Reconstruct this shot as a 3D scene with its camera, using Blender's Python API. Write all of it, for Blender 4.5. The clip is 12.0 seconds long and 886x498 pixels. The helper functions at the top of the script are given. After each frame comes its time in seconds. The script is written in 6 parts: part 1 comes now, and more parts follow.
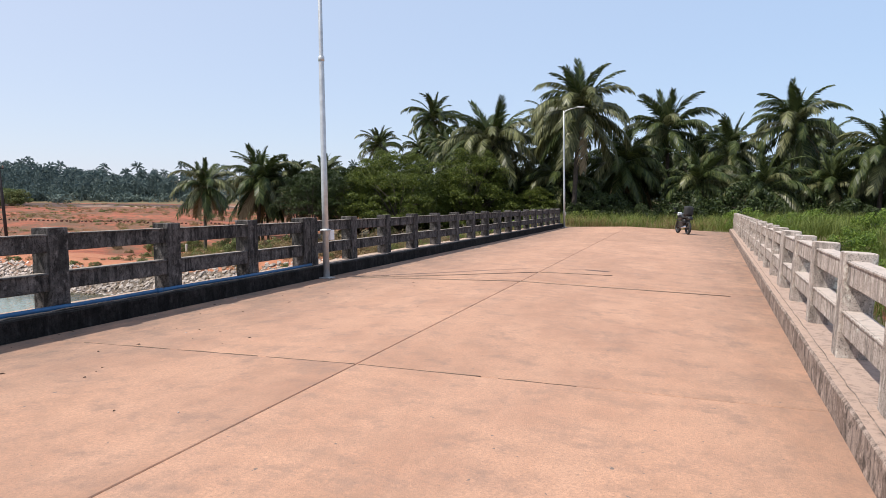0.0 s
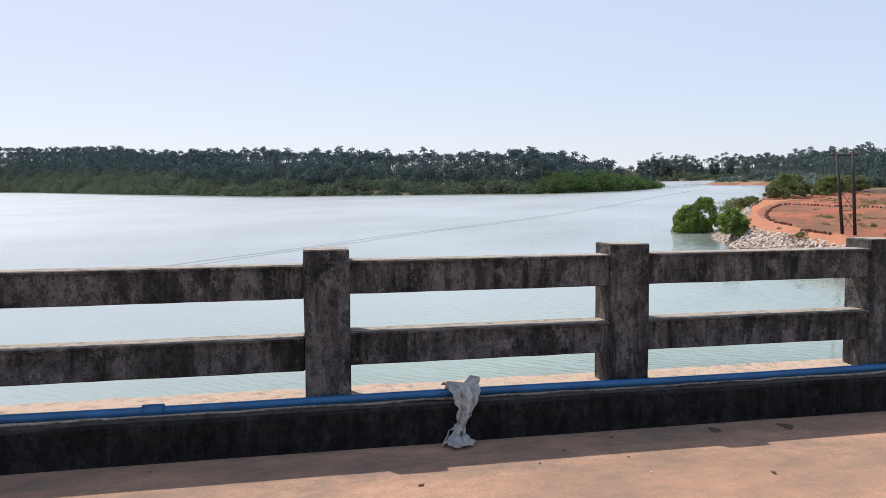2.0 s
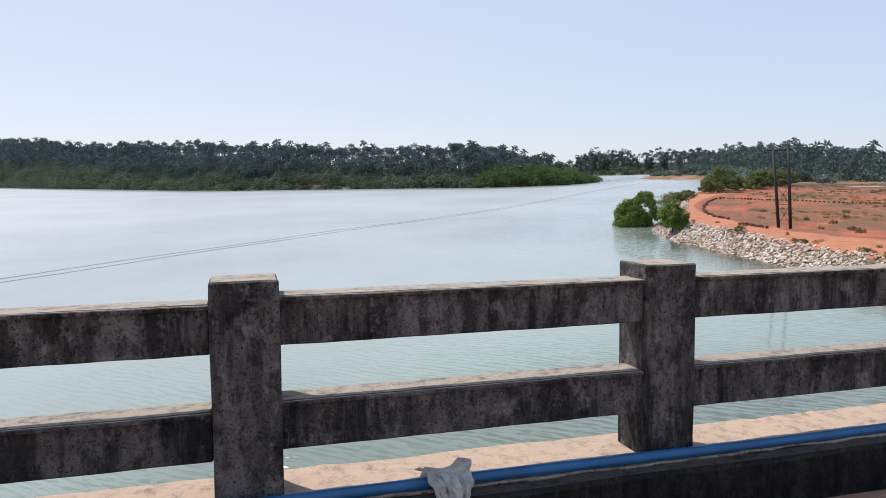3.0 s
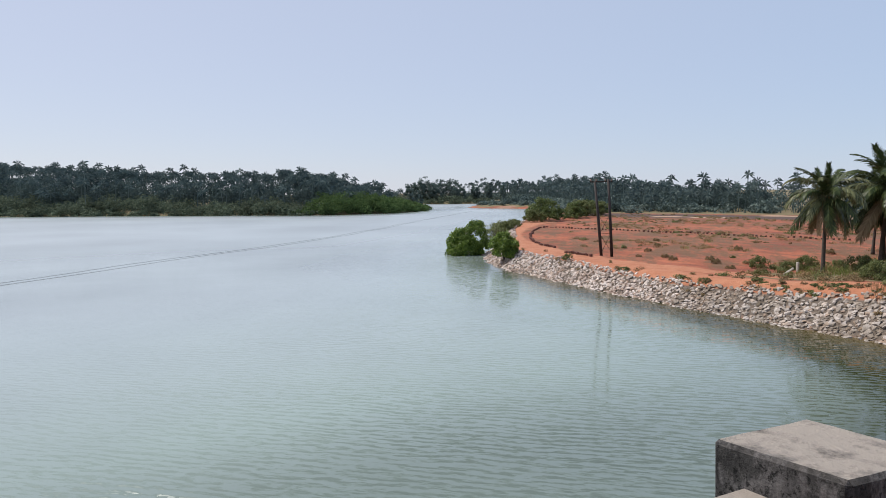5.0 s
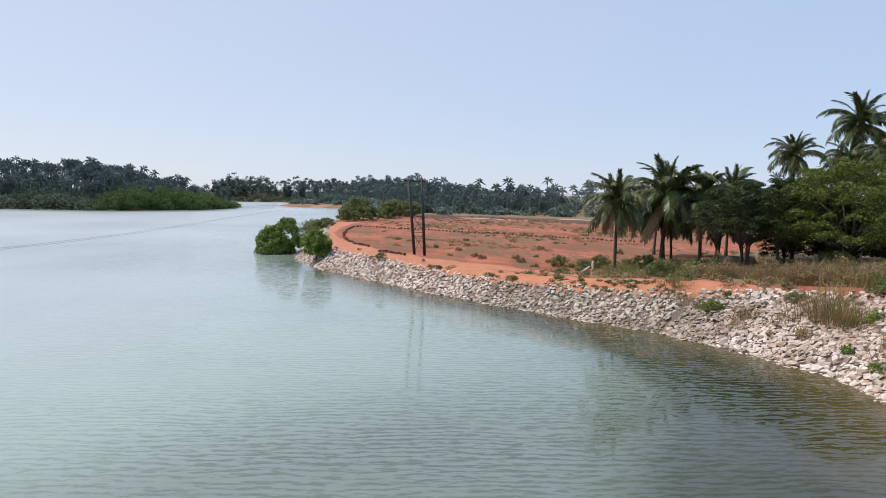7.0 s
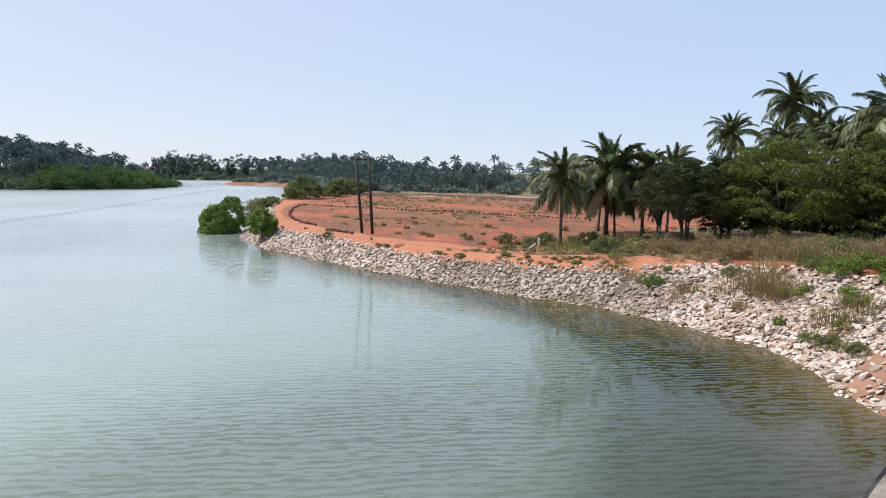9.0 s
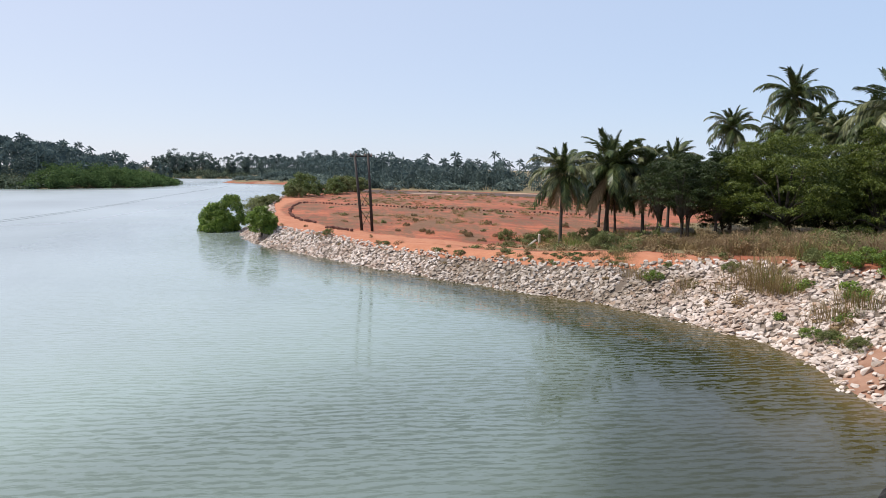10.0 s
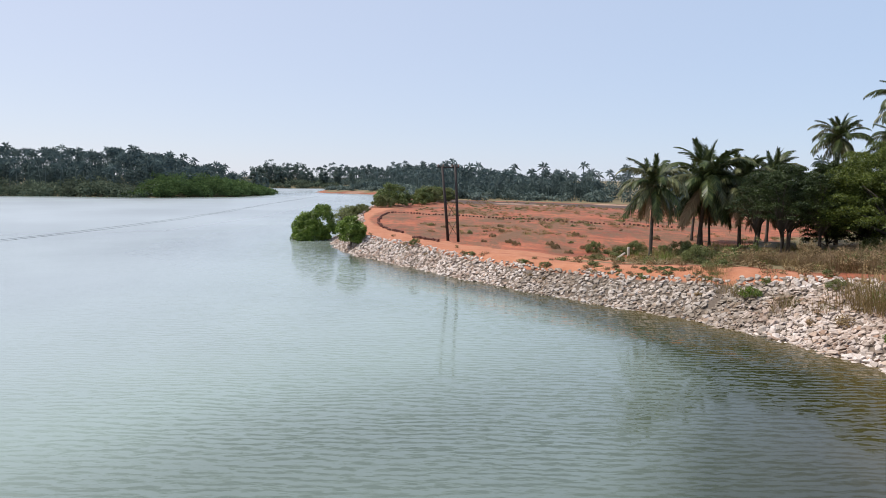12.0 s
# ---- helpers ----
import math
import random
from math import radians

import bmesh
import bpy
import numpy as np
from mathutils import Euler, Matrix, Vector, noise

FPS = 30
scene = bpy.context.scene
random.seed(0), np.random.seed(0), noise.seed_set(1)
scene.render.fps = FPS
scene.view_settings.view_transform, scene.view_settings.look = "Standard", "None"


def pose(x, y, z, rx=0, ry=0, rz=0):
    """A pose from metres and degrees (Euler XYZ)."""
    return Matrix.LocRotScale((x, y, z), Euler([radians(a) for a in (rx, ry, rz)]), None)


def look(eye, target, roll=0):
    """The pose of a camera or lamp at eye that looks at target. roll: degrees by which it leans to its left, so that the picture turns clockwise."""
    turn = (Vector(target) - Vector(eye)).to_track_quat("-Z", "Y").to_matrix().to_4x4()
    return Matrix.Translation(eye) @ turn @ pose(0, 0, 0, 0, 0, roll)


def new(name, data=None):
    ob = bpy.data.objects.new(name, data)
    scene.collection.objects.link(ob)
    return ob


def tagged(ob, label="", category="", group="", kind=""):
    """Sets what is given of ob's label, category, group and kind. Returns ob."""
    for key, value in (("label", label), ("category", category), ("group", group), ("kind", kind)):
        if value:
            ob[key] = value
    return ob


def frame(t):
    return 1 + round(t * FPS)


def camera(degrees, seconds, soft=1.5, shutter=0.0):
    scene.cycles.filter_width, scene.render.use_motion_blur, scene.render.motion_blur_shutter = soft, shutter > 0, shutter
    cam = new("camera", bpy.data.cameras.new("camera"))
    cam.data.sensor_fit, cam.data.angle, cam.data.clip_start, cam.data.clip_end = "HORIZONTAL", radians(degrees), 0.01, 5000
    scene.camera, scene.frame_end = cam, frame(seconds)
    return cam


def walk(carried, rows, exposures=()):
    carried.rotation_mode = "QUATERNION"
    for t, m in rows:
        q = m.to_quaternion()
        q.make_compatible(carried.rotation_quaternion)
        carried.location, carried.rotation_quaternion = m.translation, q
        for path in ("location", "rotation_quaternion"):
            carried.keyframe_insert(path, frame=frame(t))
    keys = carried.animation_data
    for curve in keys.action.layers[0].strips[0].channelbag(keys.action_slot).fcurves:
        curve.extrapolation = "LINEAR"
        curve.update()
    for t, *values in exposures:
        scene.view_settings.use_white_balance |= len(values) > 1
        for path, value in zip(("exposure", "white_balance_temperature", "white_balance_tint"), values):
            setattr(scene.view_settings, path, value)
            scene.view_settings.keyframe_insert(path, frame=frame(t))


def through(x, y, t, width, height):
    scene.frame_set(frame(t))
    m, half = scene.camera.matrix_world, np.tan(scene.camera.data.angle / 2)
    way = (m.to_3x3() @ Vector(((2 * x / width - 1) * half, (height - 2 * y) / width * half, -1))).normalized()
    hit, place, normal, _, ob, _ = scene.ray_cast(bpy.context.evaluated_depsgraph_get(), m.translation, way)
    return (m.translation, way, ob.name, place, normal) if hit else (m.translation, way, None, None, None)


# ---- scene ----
cam = camera(64.3, 12.0, soft=0.7)
PATH = [
    (0, (6.757, -0.356, 1.612), (6.139, 1.536, 1.423), 0.6),
    (0.1, (6.644, -0.302, 1.608), (5.852, 1.524, 1.413), 0.5),
    (0.3, (6.491, -0.221, 1.616), (5.386, 1.434, 1.416), 0.3),
    (0.5, (6.262, -0.135, 1.65), (4.902, 1.317, 1.442), 0.0),
    (0.6, (6.138, -0.117, 1.643), (4.669, 1.225, 1.435), -0.0),
    (0.8, (5.894, -0.119, 1.626), (4.246, 0.993, 1.409), -0.2),
    (1, (5.568, -0.087, 1.618), (3.791, 0.798, 1.396), -0.4),
    (1.2, (5.338, -0.122, 1.639), (3.493, 0.618, 1.424), -1.2),
    (1.5, (4.967, -0.081, 1.618), (3.064, 0.497, 1.411), -1.8),
    (1.8, (4.572, -0.057, 1.635), (2.636, 0.401, 1.431), -1.8),
    (2, (4.305, -0.074, 1.637), (2.352, 0.3, 1.427), -1.5),
    (2.2, (4.011, -0.122, 1.619), (2.053, 0.225, 1.399), -1.2),
    (2.5, (3.583, -0.058, 1.664), (1.645, 0.382, 1.434), -1.4),
    (2.8, (3.186, 0.014, 1.612), (1.271, 0.543, 1.379), -1.5),
    (3, (2.916, 0.05, 1.641), (1.003, 0.586, 1.41), -1.4),
    (3.2, (2.656, 0.056, 1.673), (0.743, 0.589, 1.437), -1.1),
    (4.8, (0.7, 0.774, 1.58), (-1.064, 1.698, 1.401), -0.7),
    (5, (0.572, 0.823, 1.607), (-1.165, 1.803, 1.446), -0.6),
    (5.5, (0.227, 1.118, 1.534), (-1.423, 2.237, 1.392), -0.1),
    (6, (0.005, 1.276, 1.462), (-1.557, 2.518, 1.328), 0.4),
    (6.5, (-0.246, 1.422, 1.402), (-1.724, 2.762, 1.263), 0.7),
    (7, (-0.272, 1.43, 1.353), (-1.692, 2.829, 1.195), 1.0),
    (9, (-0.201, 1.34, 1.386), (-1.509, 2.837, 1.168), 0.9),
    (9.5, (-0.231, 1.531, 1.311), (-1.526, 3.039, 1.09), 0.7),
    (10, (-0.221, 1.484, 1.354), (-1.53, 2.978, 1.128), 0.6),
    (10.5, (-0.244, 1.492, 1.337), (-1.596, 2.949, 1.112), 0.8),
    (11, (-0.182, 1.551, 1.355), (-1.591, 2.954, 1.139), 0.7),
    (11.5, (-0.143, 1.534, 1.377), (-1.6, 2.889, 1.17), 0.8),
    (12, (-0.193, 1.556, 1.403), (-1.679, 2.88, 1.203), 0.7),
]
walk(cam, [(t, look(eye, target, roll)) for t, eye, target, roll in PATH], exposures=((0, 0.5, 6400, 10), (0.5, 0.43, 6400, 10), (1, 0.46, 6400, 10), (2, 0.5, 6500, 10), (3, 0.44, 6450, 10), (5, 0.22, 6350, 10), (6, 0.28, 6250, 10), (7, 0.38, 6350, 10), (9, 0.49, 6400, 10), (10.5, 0.45, 6400, 10), (12, 0.4, 6400, 10)))

# ---- world, sun, exposure ----
WATER = -5.5
FIELD = -4.1
SUN_WAY = Vector((-0.56, -0.39, 1.0)).normalized()
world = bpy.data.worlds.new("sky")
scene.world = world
world.use_nodes = True
wn = world.node_tree.nodes
sky = wn.new("ShaderNodeTexSky")
sky.sky_type = "NISHITA"
sky.sun_disc = False
sky.sun_elevation = math.asin(SUN_WAY.z)
sky.sun_rotation = math.atan2(SUN_WAY.x, SUN_WAY.y)
sky.dust_density = 0.1
sky.air_density = 1.0
sky.ozone_density = 2.0
wn["Background"].inputs["Strength"].default_value = 0.13
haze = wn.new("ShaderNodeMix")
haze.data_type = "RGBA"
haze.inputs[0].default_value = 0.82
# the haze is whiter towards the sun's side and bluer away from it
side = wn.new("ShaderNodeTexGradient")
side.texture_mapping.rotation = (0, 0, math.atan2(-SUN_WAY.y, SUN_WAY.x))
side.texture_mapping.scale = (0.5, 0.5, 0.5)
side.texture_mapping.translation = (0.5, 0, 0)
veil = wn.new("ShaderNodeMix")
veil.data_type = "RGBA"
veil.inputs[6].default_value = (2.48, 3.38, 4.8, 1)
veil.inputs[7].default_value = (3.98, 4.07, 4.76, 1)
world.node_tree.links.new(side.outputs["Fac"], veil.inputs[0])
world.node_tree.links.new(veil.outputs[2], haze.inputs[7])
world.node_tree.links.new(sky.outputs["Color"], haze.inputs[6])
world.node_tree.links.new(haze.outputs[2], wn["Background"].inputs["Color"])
sun_data = bpy.data.lights.new("sun", "SUN")
sun_data.energy = 3.4
sun_data.angle = radians(0.53)
sun_data.color = (1.0, 0.95, 0.87)
sun = new("sun", sun_data)
sun.matrix_world = look(SUN_WAY * 50, (0, 0, 0))

# ---- materials ----


class Shader:
    """A node material in the making: helpers that return sockets."""

    def __init__(self, name, rough=0.8):
        self.mat = bpy.data.materials.new(name)
        self.mat.use_nodes = True
        self.tree = self.mat.node_tree
        self.bsdf = self.tree.nodes["Principled BSDF"]
        self.bsdf.inputs["Roughness"].default_value = rough
        self.coord = self.tree.nodes.new("ShaderNodeTexCoord")
        self.apart = None

    def link(self, a, b):
        self.tree.links.new(a, b)

    def place(self, scale=(1, 1, 1), space="Object", turn=0):
        n = self.tree.nodes.new("ShaderNodeMapping")
        if turn:
            first = self.tree.nodes.new("ShaderNodeMapping")
            first.inputs["Rotation"].default_value = (0, 0, radians(turn))
            self.link(self.coord.outputs[space], first.inputs["Vector"])
            n.inputs["Scale"].default_value = scale
            self.link(first.outputs["Vector"], n.inputs["Vector"])
            return n.outputs["Vector"]
        n.inputs["Scale"].default_value = scale
        self.link(self.apart or self.coord.outputs[space], n.inputs["Vector"])
        return n.outputs["Vector"]

    def set_apart(self):
        """Shift the pattern from object to object."""
        shift = self.vector("MULTIPLY", self.random(), (37.0, 53.0, 0.0))
        self.apart = self.vector("ADD", self.coord.outputs["Object"], shift)

    def noise(self, scale, detail=4.0, rough=0.6, stretch=(1, 1, 1), space="Object", turn=0, color=False):
        n = self.tree.nodes.new("ShaderNodeTexNoise")
        n.inputs["Scale"].default_value = scale
        n.inputs["Detail"].default_value = detail
        n.inputs["Roughness"].default_value = rough
        self.link(self.place(stretch, space, turn), n.inputs["Vector"])
        return n.outputs["Color"] if color else n.outputs["Fac"]

    def vector(self, how, a, b=None):
        n = self.tree.nodes.new("ShaderNodeVectorMath")
        n.operation = how
        for sock, v in ((n.inputs[0], a), (n.inputs[1], b)):
            if isinstance(v, tuple):
                sock.default_value = v
            elif v is not None:
                self.link(v, sock)
        return n.outputs["Vector"]

    def ramp(self, fac, *stops):
        n = self.tree.nodes.new("ShaderNodeValToRGB")
        e = n.color_ramp.elements
        while len(e) < len(stops):
            e.new(0.5)
        for k, (at, c) in enumerate(stops):
            e[k].position = at
            e[k].color = (c, c, c, 1) if isinstance(c, (int, float)) else (*c, 1)
        self.link(fac, n.inputs["Fac"])
        return n.outputs["Color"]

    def mix(self, fac, a, b, kind="MIX"):
        n = self.tree.nodes.new("ShaderNodeMix")
        n.data_type = "RGBA"
        n.blend_type = kind
        for sock, v in ((n.inputs[0], fac), (n.inputs[6], a), (n.inputs[7], b)):
            if isinstance(v, (int, float)):
                sock.default_value = v
            elif isinstance(v, tuple):
                sock.default_value = (*v, 1)
            else:
                self.link(v, sock)
        return n.outputs[2]

    def attribute(self, name):
        n = self.tree.nodes.new("ShaderNodeAttribute")
        n.attribute_name = name
        return n.outputs["Fac"]

    def random(self, island=False):
        if island:
            return self.tree.nodes.new("ShaderNodeNewGeometry").outputs["Random Per Island"]
        return self.tree.nodes.new("ShaderNodeObjectInfo").outputs["Random"]

    def color(self, c):
        self.link(c, self.bsdf.inputs["Base Color"])
        return self

    def roughness(self, c):
        self.link(c, self.bsdf.inputs["Roughness"])
        return self

    def bump(self, height, strength=0.3, distance=0.02):
        n = self.tree.nodes.new("ShaderNodeBump")
        n.inputs["Strength"].default_value = strength
        n.inputs["Distance"].default_value = distance
        self.link(height, n.inputs["Height"])
        self.link(n.outputs["Normal"], self.bsdf.inputs["Normal"])
        return self


def plain(name, c, rough=0.6, metal=0.0, vary=0.25, scale=6.0):
    s = Shader(name, rough)
    dark = tuple(v * (1 - vary) for v in c)
    light = tuple(min(1.0, v * (1 + vary)) for v in c)
    n = s.noise(scale, 5)
    s.color(s.ramp(n, (0.3, dark), (0.7, light)))
    s.bump(s.noise(scale * 8, 3), 0.15, 0.01)
    s.bsdf.inputs["Metallic"].default_value = metal
    return s.mat


def concrete(name, light, dark, stain, streak=0.5, moss=0.5, lit_dust=(0.4, 0.34, 0.285)):
    s = Shader(name, 0.92)
    s.bsdf.inputs["Specular IOR Level"].default_value = 0.15
    s.set_apart()
    base = s.mix(s.ramp(s.noise(4.0, 8, 0.7), (0.36, 0.0), (0.62, 1.0)), dark, light)
    runs = s.ramp(s.noise(7.0, 6, 0.7, (1.0, 1.0, 0.12)), (0.47, 0.0), (0.58, 1.0))
    where = s.ramp(s.noise(1.3, 4, 0.6), (0.36, 0.35), (0.6, 1.0))
    runs = s.mix(1.0, runs, where, "MULTIPLY")
    base = s.mix(s.mix(1.0, runs, (streak, streak, streak), "MULTIPLY"), base, stain)
    soot = s.ramp(s.noise(15.0, 9, 0.8, (1.0, 1.0, 0.6)), (0.5, 0.0), (0.57, 1.0))
    base = s.mix(s.mix(1.0, soot, (moss, moss, moss), "MULTIPLY"), base, tuple(v * 0.7 for v in stain))
    spots = s.ramp(s.noise(70.0, 5, 0.8), (0.54, 0.0), (0.6, 0.8))
    base = s.mix(spots, base, tuple(v * 0.6 for v in stain))
    pale = s.ramp(s.noise(9.0, 9, 0.75, (1.0, 1.0, 0.7)), (0.55, 0.0), (0.66, 0.45))
    base = s.mix(pale, base, tuple(min(1, v * 2.1) for v in light))
    # pale tops: settled dust, with sunlight on upward faces put into its colour
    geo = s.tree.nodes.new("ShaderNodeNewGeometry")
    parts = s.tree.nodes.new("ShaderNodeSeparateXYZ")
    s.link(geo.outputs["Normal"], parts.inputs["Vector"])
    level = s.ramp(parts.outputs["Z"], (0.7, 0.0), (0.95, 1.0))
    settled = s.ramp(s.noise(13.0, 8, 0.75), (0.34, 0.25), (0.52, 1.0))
    base = s.mix(s.mix(1.0, level, settled, "MULTIPLY"), base, lit_dust)
    s.color(base)
    s.bump(s.noise(38.0, 7, 0.75), 0.8, 0.016)
    return s.mat


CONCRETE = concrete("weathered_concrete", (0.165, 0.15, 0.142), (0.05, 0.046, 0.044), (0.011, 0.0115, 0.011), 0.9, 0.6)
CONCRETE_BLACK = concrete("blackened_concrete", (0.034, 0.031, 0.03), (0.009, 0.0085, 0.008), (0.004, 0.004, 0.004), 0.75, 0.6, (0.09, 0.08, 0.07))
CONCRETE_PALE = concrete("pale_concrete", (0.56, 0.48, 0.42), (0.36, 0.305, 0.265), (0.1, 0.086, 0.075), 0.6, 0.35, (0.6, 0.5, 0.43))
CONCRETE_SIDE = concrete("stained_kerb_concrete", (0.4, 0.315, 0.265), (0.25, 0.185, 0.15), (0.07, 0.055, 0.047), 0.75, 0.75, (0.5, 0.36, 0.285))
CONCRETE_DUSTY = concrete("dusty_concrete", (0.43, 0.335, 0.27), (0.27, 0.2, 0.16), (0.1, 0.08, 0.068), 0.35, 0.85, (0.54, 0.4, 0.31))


def deck_material(name="dusty_deck", edge=None):
    s = Shader(name, 0.88)
    big = s.ramp(s.noise(0.55, 7, 0.65), (0.38, 0.0), (0.62, 1.0))
    base = s.mix(big, (0.44, 0.228, 0.142), (0.6, 0.325, 0.2))
    blotch = s.ramp(s.noise(3.6, 9, 0.82), (0.42, 0.0), (0.6, 1.0))
    base = s.mix(s.mix(0.5, (0, 0, 0), blotch), base, (0.32, 0.185, 0.12))
    along = s.ramp(s.noise(1.1, 6, 0.65, (1.0, 0.3, 1.0)), (0.4, 0.0), (0.7, 0.8))
    base = s.mix(along, base, (0.66, 0.375, 0.24))
    worn = s.ramp(s.noise(1.7, 10, 0.82), (0.5, 0.0), (0.62, 0.75))
    base = s.mix(worn, base, (0.29, 0.18, 0.13))
    grit = s.ramp(s.noise(42.0, 5, 0.8), (0.42, 0.0), (0.62, 1.0))
    base = s.mix(s.mix(0.65, (0, 0, 0), grit), base, (0.33, 0.2, 0.135))
    specks = s.ramp(s.noise(17.0, 3, 0.5), (0.7, 0.0), (0.74, 1.0))
    base = s.mix(specks, base, (0.2, 0.15, 0.12))
    pits = s.ramp(s.noise(75.0, 3, 0.6), (0.62, 0.0), (0.68, 0.7))
    base = s.mix(pits, base, (0.22, 0.14, 0.1))
    if edge:
        # towards the kerb: grime on right slabs, painted parapet shade on left slabs
        parts = s.tree.nodes.new("ShaderNodeSeparateXYZ")
        s.link(s.coord.outputs["Object"], parts.inputs["Vector"])
        side = s.ramp(s.vector("MULTIPLY", parts.outputs["X"], (1 / 6.0, 1 / 6.0, 1 / 6.0)), (edge[0] / 6.0, 0.0 if edge[2] else 1.0), (edge[1] / 6.0, 1.0 if edge[2] else 0.0))
        grime_shade = s.ramp(s.noise(2.2, 9, 0.8, (1.3, 0.6, 1.0)), (0.38, 0.1), (0.6, 0.9))
        base = s.mix(s.mix(1.0, side, grime_shade, "MULTIPLY"), base, (0.17, 0.125, 0.095))
    tone = s.ramp(s.random(), (0.0, 0.93), (1.0, 1.05))
    s.color(s.mix(1.0, base, tone, "MULTIPLY"))
    s.bump(s.noise(60.0, 6, 0.75), 0.5, 0.01)
    return s.mat


# shade along the left parapet is put into this slab colour
DECK = deck_material("dusty_deck", (0.3, 2.6, False))
DECK_SIDE = deck_material("dusty_deck_side", (2.6, 5.0, True))
JOINT = plain("joint_filler", (0.2, 0.14, 0.1), 0.9)
GALVANIZED = plain("galvanised_steel", (0.52, 0.53, 0.53), 0.42, 0.55, 0.15, 9)
CRACK = plain("dark_crack", (0.16, 0.108, 0.078), 0.95)
RUSTY = plain("rusty_iron", (0.045, 0.034, 0.03), 0.75, 0.3, 0.4, 14)
BLUE_PIPE = plain("blue_plastic", (0.013, 0.1, 0.24), 0.42, 0.0, 0.22, 7)
SACK = plain("grey_plastic_sheet", (0.4, 0.39, 0.365), 0.5, 0.0, 0.25, 16)
BLACK_PAINT = plain("black_paint", (0.015, 0.015, 0.017), 0.3, 0.0, 0.3, 10)
RUBBER = plain("rubber", (0.02, 0.02, 0.02), 0.8)
CHROME = plain("chrome", (0.6, 0.6, 0.62), 0.18, 1.0, 0.05)
LENS = plain("lamp_glass", (0.75, 0.76, 0.78), 0.12, 0.0, 0.05)
CERAMIC = plain("insulator", (0.28, 0.16, 0.11), 0.3)
LITTER = plain("dry_litter", (0.09, 0.06, 0.04), 0.9)
LITTER_PALE = plain("pale_litter", (0.6, 0.58, 0.54), 0.8)
LATERITE = plain("laterite_block", (0.13, 0.055, 0.04), 0.95, 0.0, 0.45, 8)
PALE_WOOD = plain("bleached_wood", (0.55, 0.5, 0.42), 0.8, 0.0, 0.2, 9)


def water_material():
    s = Shader("river_water", 0.06)
    shallow, far_out = s.attribute("shallow"), s.attribute("open")
    # darker near the bridge, paler far out: sky reflection painted into the colour
    body = s.ramp(far_out, (0.0, (0.13, 0.162, 0.125)), (0.045, (0.222, 0.272, 0.228)), (0.12, (0.288, 0.334, 0.3)), (0.3, (0.318, 0.35, 0.335)), (1.0, (0.35, 0.38, 0.385)))
    # olive and sandy shallows, darkened with the trees' reflection painted in
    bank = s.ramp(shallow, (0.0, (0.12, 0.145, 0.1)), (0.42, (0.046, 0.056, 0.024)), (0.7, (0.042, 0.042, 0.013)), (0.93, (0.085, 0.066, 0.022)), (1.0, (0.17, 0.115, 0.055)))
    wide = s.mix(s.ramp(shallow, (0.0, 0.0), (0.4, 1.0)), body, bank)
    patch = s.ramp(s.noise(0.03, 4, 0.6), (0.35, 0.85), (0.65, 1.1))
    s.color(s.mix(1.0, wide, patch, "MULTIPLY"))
    s.bsdf.inputs["IOR"].default_value = 1.6
    s.link(s.ramp(shallow, (0.0, 1.0), (0.3, 0.68), (0.6, 0.42), (1.0, 0.28)), s.bsdf.inputs["Specular IOR Level"])
    # ripples that run before the wind, calmer by the bank and in patches
    crest = s.noise(9.0, 3, 0.6, (0.27, 1.15, 1.0), turn=-48)
    band = s.tree.nodes.new("ShaderNodeTexWave")
    band.wave_type, band.bands_direction = "BANDS", "Y"
    for key, v in (("Scale", 0.9), ("Distortion", 12.0), ("Detail", 3.0), ("Detail Scale", 0.55), ("Detail Roughness", 0.6)):
        band.inputs[key].default_value = v
    s.link(s.place((0.6, 1.0, 1.0), turn=-48), band.inputs["Vector"])
    crest = s.ramp(s.mix(0.15, crest, band.outputs["Fac"]), (0.38, 0.0), (0.53, 1.0))
    cross = s.noise(4.2, 2, 0.5, (0.5, 1.1, 1.0), turn=-20, color=True)
    lull = s.ramp(s.noise(0.12, 3, 0.5, (0.6, 1.5, 1.0), turn=-40), (0.35, 0.55), (0.65, 1.0))
    steep = s.mix(1.0, s.ramp(far_out, (0.0, 1.0), (0.04, 0.7), (0.08, 0.4), (0.2, 0.13), (1.0, 0.05)), s.ramp(shallow, (0.0, 1.0), (0.5, 0.3)), "MULTIPLY")
    steep = s.mix(1.0, steep, lull, "MULTIPLY")
    run = s.vector("MULTIPLY", s.vector("SUBTRACT", crest, (0.92, 0.92, 0.5)), (-0.62, 0.54, 0.0))
    chop = s.vector("MULTIPLY", s.vector("SUBTRACT", cross, (0.5, 0.5, 0.5)), (0.07, 0.07, 0.0))
    tilt = s.vector("MULTIPLY", s.vector("ADD", run, chop), steep)
    tilt = s.vector("NORMALIZE", s.vector("ADD", tilt, (0.0, 0.0, 1.0)))
    s.link(tilt, s.bsdf.inputs["Normal"])
    s.roughness(s.ramp(far_out, (0.0, 0.05), (0.35, 0.2), (1.0, 0.34)))
    return s.mat


